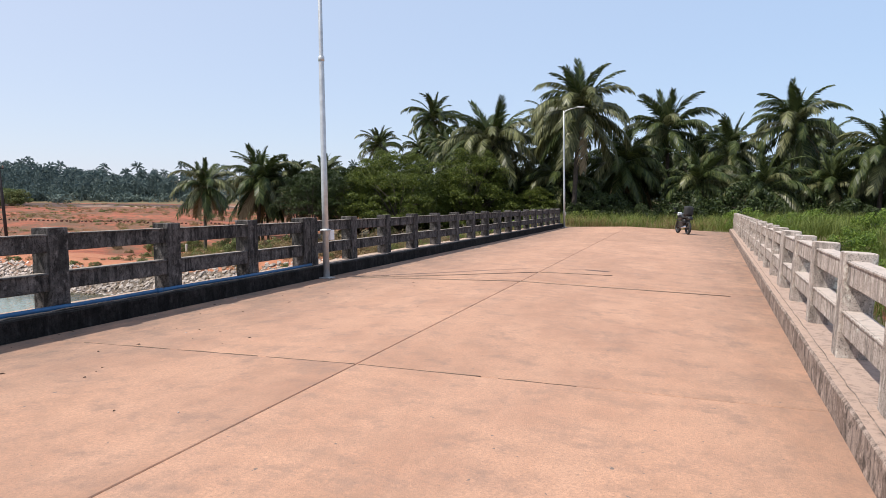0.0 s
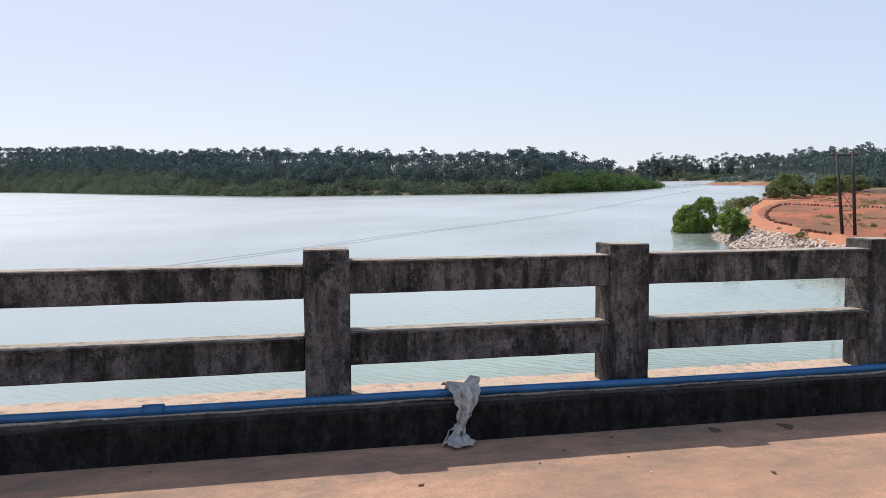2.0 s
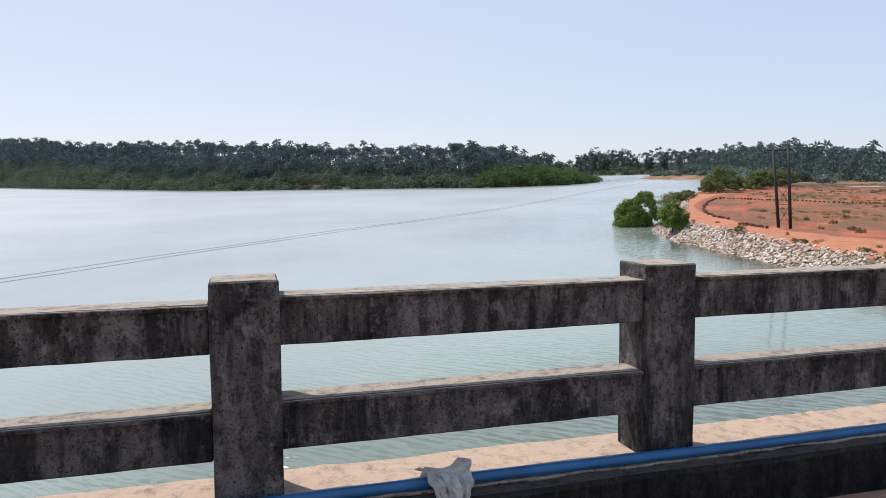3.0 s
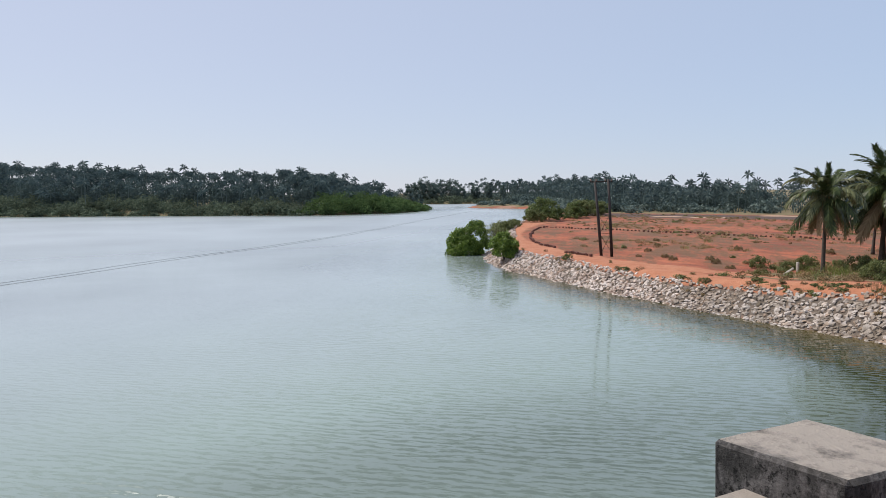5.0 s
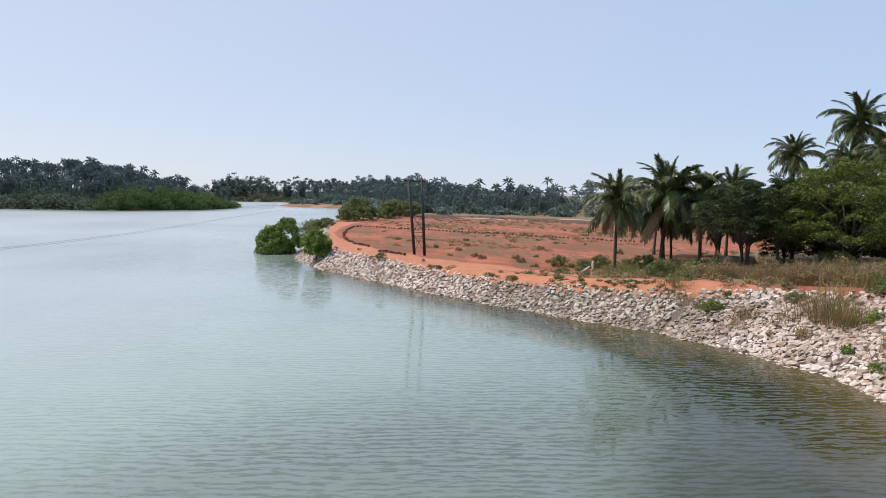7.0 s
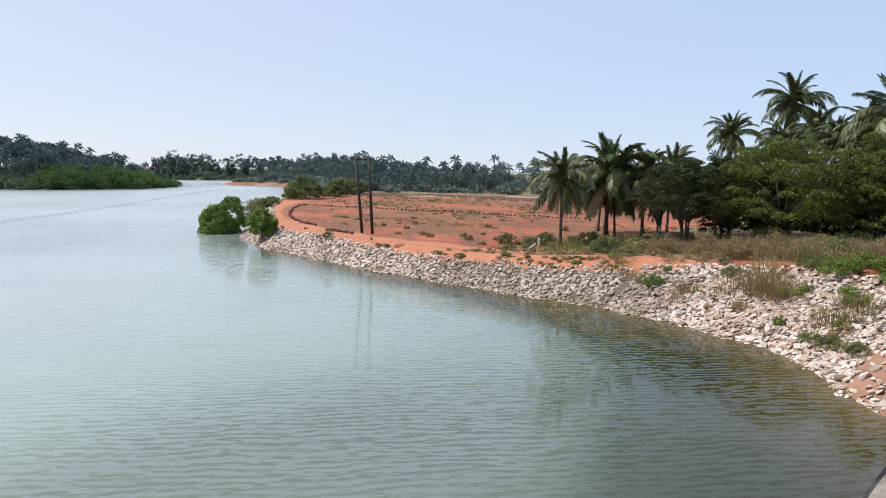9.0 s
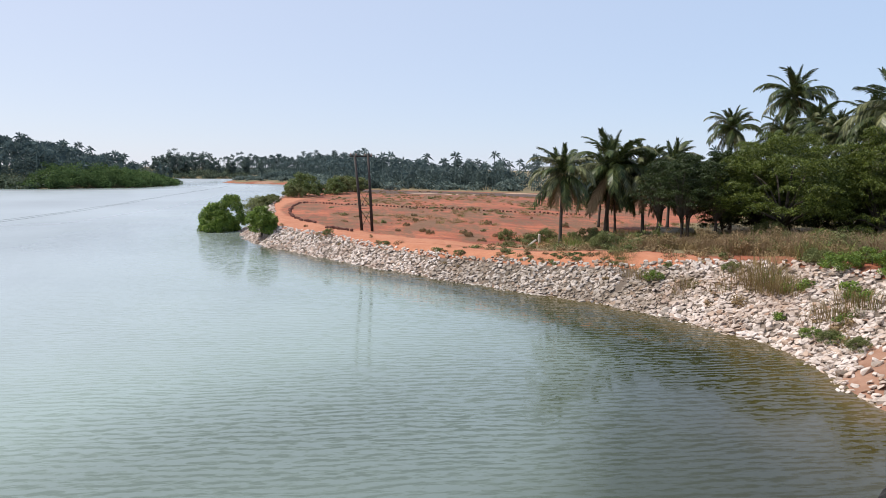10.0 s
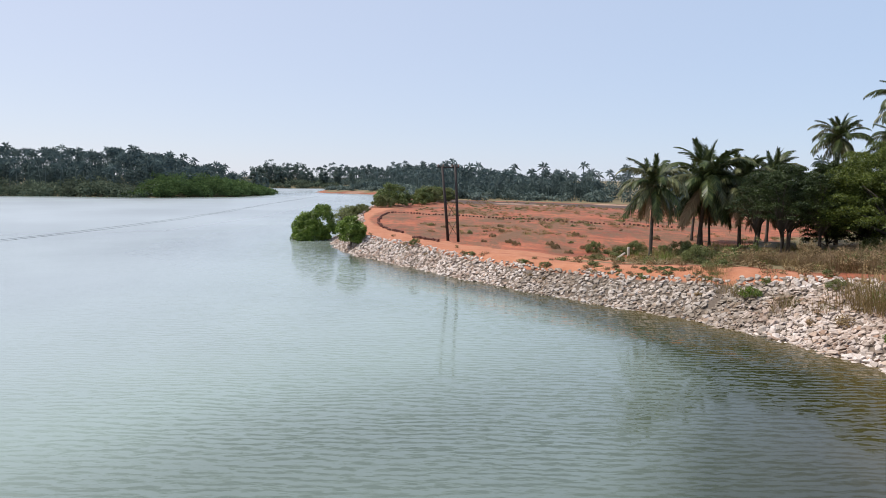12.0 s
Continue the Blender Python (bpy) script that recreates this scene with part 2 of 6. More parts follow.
def ground_material():
    s = Shader("ground", 0.95)
    red = s.mix(s.ramp(s.noise(0.12, 6, 0.6, space="Object"), (0.35, 0.0), (0.65, 1.0)), (0.26, 0.066, 0.029), (0.47, 0.14, 0.064))
    red = s.mix(s.ramp(s.noise(1.6, 6, 0.7), (0.5, 0.0), (0.7, 0.6)), red, (0.15, 0.055, 0.03))
    rows = s.ramp(s.noise(0.5, 7, 0.75, (0.07, 1.0, 1.0), turn=-11), (0.46, 0.0), (0.6, 0.5))
    red = s.mix(rows, red, (0.125, 0.04, 0.024))
    crumbs = s.ramp(s.noise(2.6, 9, 0.85), (0.54, 0.0), (0.62, 0.45))
    red = s.mix(crumbs, red, (0.1, 0.04, 0.025))
    dry = s.mix(s.ramp(s.noise(0.8, 6, 0.7), (0.35, 0.0), (0.65, 1.0)), (0.22, 0.15, 0.075), (0.125, 0.115, 0.05))
    road = s.mix(s.ramp(s.noise(0.9, 6, 0.7), (0.35, 0.0), (0.65, 1.0)), (0.37, 0.135, 0.066), (0.45, 0.19, 0.1))
    wet = s.mix(s.ramp(s.noise(1.2, 5), (0.35, 0.0), (0.65, 1.0)), (0.25, 0.125, 0.075), (0.34, 0.19, 0.125))
    tuft = s.ramp(s.noise(0.14, 11, 0.86, (0.5, 1.6, 1.0), turn=42), (0.46, 0.0), (0.55, 1.0))
    base = s.mix(s.mix(0.85, (0, 0, 0), tuft), red, (0.13, 0.075, 0.035))
    edge = s.noise(0.7, 6, 0.7)
    for name, col in (("scorched", (0.085, 0.048, 0.035)), ("sandy", (0.4, 0.26, 0.17)), ("grassy", dry), ("track", road), ("stony", (0.14, 0.105, 0.078)), ("muddy", wet)):
        m = s.ramp(s.mix(0.5, s.attribute(name), s.mix(0.5, s.attribute(name), edge), "ADD"), (0.42, 0.0), (0.75, 1.0))
        base = s.mix(m, base, col)
    s.color(base)
    s.bump(s.noise(3.0, 8, 0.75), 0.7, 0.1)
    return s.mat


def stone_material(name, island, dirty=0.0):
    s = Shader(name, 0.9)
    tone = s.ramp(s.random(island), (0.0, (0.16, 0.12, 0.09)), (0.2, (0.46, 0.375, 0.315)), (0.7, (0.7, 0.6, 0.535)), (0.9, (0.55, 0.42, 0.33)), (1.0, (0.34, 0.21, 0.14)))
    soil = s.ramp(s.noise(0.3, 7, 0.75), (0.46, 0.0), (0.64, 0.65))
    tone = s.mix(soil, tone, (0.27, 0.165, 0.105))
    if dirty:
        moss = s.ramp(s.noise(0.6, 8, 0.8), (0.4, 0.25), (0.62, 1.0))
        tone = s.mix(s.mix(1.0, moss, (dirty, dirty, dirty), "MULTIPLY"), tone, (0.11, 0.095, 0.058))
    n = s.ramp(s.noise(5.0, 6, 0.7), (0.3, 0.7), (0.7, 1.15))
    s.color(s.mix(1.0, tone, n, "MULTIPLY"))
    s.bump(s.noise(14.0, 6, 0.7), 0.6, 0.03)
    return s.mat


def leaf_material(name, dark, light, rough=0.5, through=0.25, island=True, gloss=0.3, patch=0.5, spread=(0.7, 1.2)):
    s = Shader(name, rough)
    s.bsdf.inputs["Specular IOR Level"].default_value = gloss
    c = s.mix(s.random(island), dark, light)
    s.color(s.mix(1.0, c, s.ramp(s.noise(patch, 3), (0.3, spread[0]), (0.7, spread[1])), "MULTIPLY"))
    thin = s.tree.nodes.new("ShaderNodeBsdfTranslucent")
    s.link(c, thin.inputs["Color"])
    both = s.tree.nodes.new("ShaderNodeMixShader")
    both.inputs["Fac"].default_value = through
    s.link(s.bsdf.outputs["BSDF"], both.inputs[1])
    s.link(thin.outputs["BSDF"], both.inputs[2])
    s.link(both.outputs["Shader"], s.tree.nodes["Material Output"].inputs["Surface"])
    return s.mat


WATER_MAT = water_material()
GROUND_MAT = ground_material()
STONE = stone_material("riprap_stone", False)
STONE_MANY = stone_material("riprap_stones", True)
STONE_OLD = stone_material("mossy_riprap_stones", True, 0.58)
FROND = leaf_material("palm_frond", (0.02, 0.036, 0.011), (0.115, 0.135, 0.042), 0.42, 0.25, gloss=0.25)
# lighter copy of the frond: sunlight on the leaflets is put into its colour
FROND_LIT = leaf_material("sunlit_frond", (0.05, 0.062, 0.022), (0.24, 0.235, 0.1), 0.4, 0.25, gloss=0.4)
FROND_DRY = leaf_material("dry_frond", (0.2, 0.14, 0.075), (0.32, 0.24, 0.13), 0.7, 0.2)
LEAF = leaf_material("broad_leaf", (0.02, 0.04, 0.008), (0.2, 0.235, 0.042), 0.45, 0.28)
LEAF_DARK = leaf_material("dark_leaf", (0.018, 0.033, 0.011), (0.075, 0.1, 0.028), 0.45, 0.25)
LEAF_MANGROVE = leaf_material("mangrove_leaf", (0.05, 0.105, 0.017), (0.27, 0.36, 0.06), 0.4, 0.35)
# far groves, fringe and undergrowth: blue-grey distance haze is mixed into the colours
HAZED_LEAF = leaf_material("hazed_leaf", (0.08, 0.106, 0.074), (0.165, 0.192, 0.125), 0.8, 0.3, gloss=0.05, patch=0.12, spread=(0.4, 1.4))
HAZED_FROND = leaf_material("hazed_frond", (0.08, 0.115, 0.115), (0.18, 0.225, 0.205), 0.7, 0.3, gloss=0.08, patch=0.2, spread=(0.55, 1.35))
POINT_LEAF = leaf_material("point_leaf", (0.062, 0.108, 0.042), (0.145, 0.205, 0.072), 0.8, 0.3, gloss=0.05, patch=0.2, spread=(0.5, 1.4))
HAZED_DARK = leaf_material("hazed_undergrowth", (0.075, 0.105, 0.1), (0.115, 0.15, 0.135), 0.9, 0.2, gloss=0.05, patch=0.15, spread=(0.6, 1.4))
FAR_HAZY = leaf_material("hazed_distant_leaf", (0.095, 0.135, 0.12), (0.165, 0.205, 0.17), 0.7, 0.2)
DRY_GRASS = leaf_material("dry_grass", (0.19, 0.125, 0.055), (0.4, 0.3, 0.135), 0.7, 0.3)
GREEN_GRASS = leaf_material("green_grass", (0.08, 0.125, 0.024), (0.26, 0.29, 0.07), 0.6, 0.3)
WEED = leaf_material("weed_leaf", (0.08, 0.1, 0.03), (0.24, 0.255, 0.09), 0.6, 0.3)
WEED_BROWN = leaf_material("brown_weed", (0.17, 0.115, 0.058), (0.4, 0.285, 0.145), 0.8, 0.25)
SEED_GRASS = leaf_material("seed_grass", (0.17, 0.105, 0.055), (0.37, 0.26, 0.155), 0.8, 0.3)
LEAF_OLIVE = leaf_material("olive_leaf", (0.06, 0.095, 0.024), (0.2, 0.235, 0.07), 0.5, 0.3)
BARK = plain("bark", (0.075, 0.058, 0.046), 0.95, 0.0, 0.4, 5)

# ---- mesh helpers ----


def np_mesh(name, verts, faces, mat, smooth=False):
    """A mesh from arrays: verts (n, 3) and a list of face arrays (m, 3) or (m, 4)."""
    me = bpy.data.meshes.new(name)
    verts = np.asarray(verts, dtype=np.float32)
    faces = [np.asarray(f, dtype=np.int32) for f in faces if len(f)]
    loops = np.concatenate([f.ravel() for f in faces])
    sizes = np.concatenate([np.full(len(f), f.shape[1], np.int32) for f in faces])
    starts = np.concatenate([[0], np.cumsum(sizes)[:-1]]).astype(np.int32)
    me.vertices.add(len(verts))
    me.vertices.foreach_set("co", verts.ravel())
    me.loops.add(len(loops))
    me.loops.foreach_set("vertex_index", loops)
    me.polygons.add(len(sizes))
    me.polygons.foreach_set("loop_start", starts)
    me.polygons.foreach_set("use_smooth", np.full(len(sizes), smooth, dtype=bool))
    me.materials.append(mat)
    me.update(calc_edges=True)
    me.validate()
    return me


def adopt(ob, parent, m=None):
    ob.parent = parent
    ob.matrix_parent_inverse = Matrix.Identity(4)
    if m is not None:
        ob.matrix_basis = m
    return ob


def piece(name, mesh, parent=None, m=None, label=""):
    ob = new(name, mesh)
    if parent is not None:
        adopt(ob, parent, m)
    elif m is not None:
        ob.matrix_basis = m
    return tagged(ob, label)


def part(name, bm, mat, parent=None, label="", m=None, smooth=False):
    me = bpy.data.meshes.new(name)
    bm.to_mesh(me)
    bm.free()
    me.materials.append(mat)
    if smooth:
        for p in me.polygons:
            p.use_smooth = True
    return piece(name, me, parent, m, label)


def block(size, centre=(0, 0, 0), bevel=0.01, rough=0.0, cuts=(0, 0, 0), seed=1, bm=None, segments=1):
    """A bevelled box whose faces may be cut and roughened."""
    own = bmesh.new()
    bmesh.ops.create_cube(own, size=1.0)
    bmesh.ops.scale(own, vec=size, verts=own.verts)
    if bevel:
        bmesh.ops.bevel(own, geom=own.edges[:], offset=bevel, segments=segments, affect="EDGES", profile=0.6)
    for axis in range(3):
        for k in range(cuts[axis]):
            co, no = [0, 0, 0], [0, 0, 0]
            co[axis] = size[axis] * ((k + 1) / (cuts[axis] + 1) - 0.5)
            no[axis] = 1
            bmesh.ops.bisect_plane(own, geom=own.verts[:] + own.edges[:] + own.faces[:], plane_co=co, plane_no=no)
    if rough:
        for v in own.verts:
            v.co += noise.noise_vector(v.co * 6 + Vector((seed * 7.3, 0, 0))) * rough
    bmesh.ops.translate(own, vec=centre, verts=own.verts)
    if bm is None:
        return own
    tmp = bpy.data.meshes.new("tmp")
    own.to_mesh(tmp)
    own.free()
    bm.from_mesh(tmp)
    bpy.data.meshes.remove(tmp)
    return bm


def tube(points, radii, n=8, caps=True):
    """Verts and quads of a tube along points."""
    pts = [Vector(p) for p in points]
    verts, quads = [], []
    side = None
    for k, p in enumerate(pts):
        way = (pts[min(k + 1, len(pts) - 1)] - pts[max(k - 1, 0)]).normalized()
        if side is None:
            side = way.orthogonal().normalized()
        side = (side - way * side.dot(way)).normalized()
        up = way.cross(side)
        r = radii[k] if hasattr(radii, "__len__") else radii
        for j in range(n):
            a = 2 * math.pi * j / n
            verts.append(p + (side * math.cos(a) + up * math.sin(a)) * r)
    for k in range(len(pts) - 1):
        for j in range(n):
            a, b = k * n + j, k * n + (j + 1) % n
            quads.append((a, b, b + n, a + n))
    tris = []
    if caps:
        for ring in (0, len(pts) - 1):
            c = len(verts)
            verts.append(pts[ring])
            for j in range(n):
                a, b = ring * n + j, ring * n + (j + 1) % n
                tris.append((c, b, a) if ring == 0 else (c, a, b))
    return [tuple(v) for v in verts], quads, tris


def tube_mesh(name, points, radii, mat, n=8):
    v, q, t = tube(points, radii, n)
    return np_mesh(name, v, [q, t], mat, True)


def join_tubes(name, tubes, mat):
    verts, quads, tris = [], [], []
    for v, q, t in tubes:
        o = len(verts)
        verts += v
        quads += [tuple(i + o for i in f) for f in q]
        tris += [tuple(i + o for i in f) for f in t]
    return np_mesh(name, verts, [quads, tris], mat, True)


def lathe(name, profile, mat, n=24, axis="Z"):
    """A turned mesh from (radius, height) pairs."""
    verts, quads = [], []
    for r, h in profile:
        for j in range(n):
            a = 2 * math.pi * j / n
            p = (r * math.cos(a), r * math.sin(a), h)
            verts.append(p if axis == "Z" else (p[2], p[0], p[1]))
    for k in range(len(profile) - 1):
        for j in range(n):
            a, b = k * n + j, k * n + (j + 1) % n
            quads.append((a, b, b + n, a + n))
    return np_mesh(name, verts, [quads], mat, True)


def empty(name, m=None):
    ob = new(name)
    ob.empty_display_size = 0.3
    if m is not None:
        ob.matrix_basis = m
    return ob


# ---- river, ground ----
DECK_LEFT = pose(0, 0, 0, -1.5) @ pose(0, 0, 0, 0, -2.0)
CROWN = 4.15
DECK_RIGHT = pose(0, 0, 0, -1.5) @ Matrix.Translation((CROWN * math.cos(radians(2)), 0, CROWN * math.sin(radians(2)))) @ pose(0, 0, 0, 0, 2.0)
BRIDGE_END, BRIDGE_START = 45.0, -40.0

SHORE = [
    (60, 22), (12, 22.6), (0, 23.2), (-3.4, 24.5), (-4.7, 26.4), (-5.8, 28.4), (-7.4, 30.4), (-9.2, 31.5), (-11.8, 32.7),
    (-14.7, 33.7), (-17.7, 34.1), (-25, 34.1), (-35.5, 34.8), (-43, 36), (-50.5, 37), (-57, 38.8), (-66, 44),
    (-74, 51), (-90, 62), (-112, 80), (-150, 112), (-208, 158), (-232, 173), (-256, 165), (-274, 168), (-292, 192), (-335, 246),
]
FAR_SHORE = [
    (-358, 236), (-366, 208), (-384, 192), (-402, 180), (-312, 150), (-256, 138), (-240, 128), (-219, 104), (-217.6, 79.6), (-237, 59.5), (-267, 22.7),
    (-289, -9.2), (-363, -51.5), (-507, -128), (-760, -260), (-1000, -420),
]
RIVER = np.array(SHORE + FAR_SHORE + [(-1000, -900), (-600, -900), (60, -500), (400, -90), (400, 22)], dtype=float)


TRACK = [(-27, 40.9), (-32.4, 40), (-40.8, 39.6), (-48.5, 40.8), (-56.6, 43.2), (-66.5, 47.8), (-75.6, 53.4), (-86.5, 61.9), (-97, 72), (-106, 83.7)]


def polygon_distance(px, py, poly, closed=True):
    """Distance to a polygon's outline, and whether the points lie inside."""
    best = np.full(px.shape, 1e9)
    inside = np.zeros(px.shape, dtype=bool)
    n = len(poly)
    for k in range(n if closed else n - 1):
        ax, ay = poly[k]
        bx, by = poly[(k + 1) % n]
        dx, dy = bx - ax, by - ay
        t = np.clip(((px - ax) * dx + (py - ay) * dy) / (dx * dx + dy * dy), 0, 1)
        best = np.minimum(best, np.hypot(px - ax - t * dx, py - ay - t * dy))
        if closed and dy != 0:
            cross = (ay > py) != (by > py)
            inside ^= cross & (px < dx * (py - ay) / dy + ax)
    return best, inside


def waves(x, y, s):
    return (np.sin(x * 0.9 * s + 1.3) * np.cos(y * 1.1 * s + 0.4) + 0.5 * np.sin(x * 2.3 * s + y * 1.7 * s) + 0.3 * np.cos(y * 3.9 * s - x * 2.9 * s)) / 1.8


def deck_z(y):
    return -math.tan(radians(1.5)) * y


def bank(x):
    """Along the near shore: the bank's height over the water, the slope of its stones and how high up the stones reach."""
    crest = np.interp(x, (-60, -30, -22, -19, -14, -10, -5), (1.5, 1.55, 1.95, 2.2, 2.3, 2.6, 2.8))
    slope = np.interp(x, (-24, -18, -14, -10), (0.68, 0.62, 0.5, 0.47))
    stones = crest * np.interp(x, (-70, -44, -40, -24, -17, -14), (0.95, 0.95, 0.8, 0.74, 0.76, 0.95))
    return crest, slope, stones


def terrain(x, y):
    """Height of the ground, and its distance to the river's edge (negative in the river)."""
    x, y = np.asarray(x, dtype=float), np.asarray(y, dtype=float)
    d, wet = polygon_distance(x, y, RIVER)
    d = np.where(wet, -d, d) + 0.35 * waves(x, y, 1.1) * (np.abs(x) < 120)
    crest, slope, stones = bank(x)
    foot = stones / slope
    up = np.where(d < foot, d * slope, stones + np.clip((d - foot) / 1.1, 0, 1) * (crest - stones))
    field = np.where(x > -26, crest - 0.1, FIELD - WATER)
    up = up + np.clip((d - foot - 3.6) / 3.0, 0, 1) * (field - crest)
    far = (x < -120) | (y < 10)
    up = np.where(far, np.clip(d, 0, 5.0) / 5.0 * (FIELD - WATER), up)
    bed = WATER + np.maximum(d * 0.22, -2.4)
    z = np.where(d > 0, WATER + up, bed)
    z = z + np.where(d > 4, 0.1, 0.03) * waves(x, y, 0.5) + 0.05 * waves(x, y, 2.1) * (d > 0)
    # the embankment that carries the road on from the bridge
    run = np.clip((y - 24.5) / 19.0, 0, 1)
    top = WATER + run * (deck_z(BRIDGE_END) - 0.12 - WATER)
    top = np.where(y > BRIDGE_END, deck_z(BRIDGE_END) - 0.12 - 0.004 * (y - BRIDGE_END), top)
    side = np.maximum(np.maximum(-1.2 - x, x - 60), 0)
    ramp = top - side * 0.32 - 0.012 * side * side * (side < 8)
    z = np.where((y > 24.5) & (d > 0), np.maximum(z, ramp + 0.06 * waves(x, y, 0.8)), z)
    return z, d


def axis(*runs):
    return np.unique(np.concatenate([np.arange(a, b, s) for a, b, s in runs]))


def build_ground():
    xs = axis((-3600, -1100, 290), (-1100, -700, 25), (-700, -300, 10), (-300, -120, 5), (-120, -76, 2), (-76, 6, 0.5), (6, 18, 0.75), (18, 80, 4), (80, 3600, 220))
    ys = axis((-3600, -500, 260), (-500, -200, 25), (-200, 16, 12), (16, 22, 0.75), (22, 48, 0.35), (48, 62, 0.75), (62, 150, 2), (150, 260, 5), (260, 450, 10), (450, 3700, 250))
    gx, gy = np.meshgrid(xs, ys)
    z, d = terrain(gx, gy)
    verts = np.stack([gx, gy, z], -1).reshape(-1, 3)
    ny, nx = gx.shape
    idx = np.arange(ny * nx).reshape(ny, nx)
    quads = np.stack([idx[:-1, :-1], idx[:-1, 1:], idx[1:, 1:], idx[1:, :-1]], -1).reshape(-1, 4)
    me = np_mesh("ground", verts, [quads], GROUND_MAT, True)
    x, y, d = gx.ravel(), gy.ravel(), d.ravel()
    wob = 1.2 * waves(x, y, 0.35)
    off = polygon_distance(x, y, TRACK, False)[0]
    crest, slope, stones = bank(x)
    foot = stones / slope
    track = np.clip(1.6 - off / (0.85 + 0.012 * np.abs(x + 20)) + 0.1 * wob, 0, 1)
    earth = np.clip(1.5 - np.abs(d - foot - 0.9) / 1.1, 0, 1) * np.clip((-x - 12) / 4, 0, 1) * (x > -62) * (y > 30)
    track = np.maximum(track, earth * 0.95)
    near = np.clip((x + 31 + 2 * wob) / 6, 0, 1) * np.clip((d - foot - 2.2) / 1.5, 0, 1) * (y > 30)
    grassy = np.maximum(near, np.clip((y - 132 - 0.35 * (x + 100)) / 16, 0, 1) * (y > 80) * (x > -200))
    grassy = np.maximum(grassy, np.clip((d - 2.5) / 2, 0, 1) * (x < -170))
    grassy = np.maximum(grassy, (x < -290) * 1.0)
    grassy = np.maximum(grassy, (x < -200) * (y < 140) * 1.0)
    grassy = np.maximum(grassy, np.clip((-d + 3) / 60, 0, 1) * (y < 0))
    stony = np.clip((foot - d) / 0.5, 0, 1) * (x > -110) * (x < 14) * (y > 20) * (y < 80)
    muddy = np.clip((0.6 - d) / 2, 0, 1) * (x > -195)
    muddy = np.maximum(muddy, (x < -195) * (x > -300) * (y > 140) * (y < 205) * np.clip((3.6 - d) / 2, 0, 1) * (d > 0))
    muddy = np.maximum(muddy, (x > -5.5) * (x < 3) * (y > 20) * (y < 30) * np.clip(2.6 - d, 0, 1))
    far = np.hypot(x, y)
    scorched = np.exp(-((y - 121 - 0.3 * (x + 105) - 3 * waves(x, y, 0.12)) / 9) ** 2) * (x > -140) * (x < -50) * 1.2
    sandy = np.clip(waves(x, y, 0.09) * 1.6 - 0.8, 0, 1) * (far > 150) * (far < 205) * (x > -190) * (y > 90) * 0.35
    for mx, my, size in ((-108, 117, 3.5), (-97, 118, 4.0), (-80, 133, 5.0), (-92, 134, 4.0), (-70, 128, 3.5)):
        sandy = np.maximum(sandy, np.clip(1.2 - np.hypot((x - mx) * 0.7, y - my) / size, 0, 0.75))
    for name, v in (("track", track), ("grassy", grassy), ("muddy", muddy), ("stony", stony), ("scorched", scorched), ("sandy", sandy)):
        a = me.attributes.new(name, "FLOAT", "POINT")
        a.data.foreach_set("value", v.astype(np.float32))
    ob = new("ground", me)
    tagged(ob, "red laterite field and dry grass behind a stony river bank", "ground", kind="structure")


def build_water():
    xs = axis((-3600, -1100, 290), (-1100, -300, 15), (-300, -100, 8), (-100, 24, 1.5), (24, 420, 30), (420, 3600, 300))
    ys = axis((-3600, -500, 260), (-500, -200, 25), (-200, 10, 10), (10, 60, 1.5), (60, 300, 8), (300, 3700, 300))
    gx, gy = np.meshgrid(xs, ys)
    _, d = terrain(gx, gy)
    verts = np.stack([gx, gy, np.full(gx.shape, WATER)], -1).reshape(-1, 3)
    ny, nx = gx.shape
    idx = np.arange(ny * nx).reshape(ny, nx)
    quads = np.stack([idx[:-1, :-1], idx[:-1, 1:], idx[1:, 1:], idx[1:, :-1]], -1).reshape(-1, 4)
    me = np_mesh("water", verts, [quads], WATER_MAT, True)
    x, y, d = gx.ravel(), gy.ravel(), d.ravel()
    # reaches wider near the bridge, where the trees' dark reflection is painted in
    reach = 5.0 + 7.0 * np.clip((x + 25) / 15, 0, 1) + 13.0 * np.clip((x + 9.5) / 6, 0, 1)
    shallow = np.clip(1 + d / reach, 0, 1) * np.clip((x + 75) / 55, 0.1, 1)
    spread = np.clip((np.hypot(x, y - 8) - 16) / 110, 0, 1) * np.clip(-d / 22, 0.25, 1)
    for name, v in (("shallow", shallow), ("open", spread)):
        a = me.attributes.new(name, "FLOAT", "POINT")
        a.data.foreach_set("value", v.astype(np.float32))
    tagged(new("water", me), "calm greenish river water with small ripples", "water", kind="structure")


build_ground()
build_water()

# ---- bridge ----
KERB_IN, KERB_OUT, KERB_TOP = 0.17, -0.36, 0.24
POST_W, POST_D, POST_TOP = 0.28, 0.26, 1.20
BAY = 2.0


def post_mesh(name, mat, seed):
    h = POST_TOP - KERB_TOP + 0.01
    bm = block((POST_D, POST_W, h), (-POST_D / 2, 0, KERB_TOP - 0.01 + h / 2), 0.008, 0.004, (3, 3, 9), seed)
    me = bpy.data.meshes.new(name)
    bm.to_mesh(me)
    bm.free()
    me.materials.append(mat)
    return me


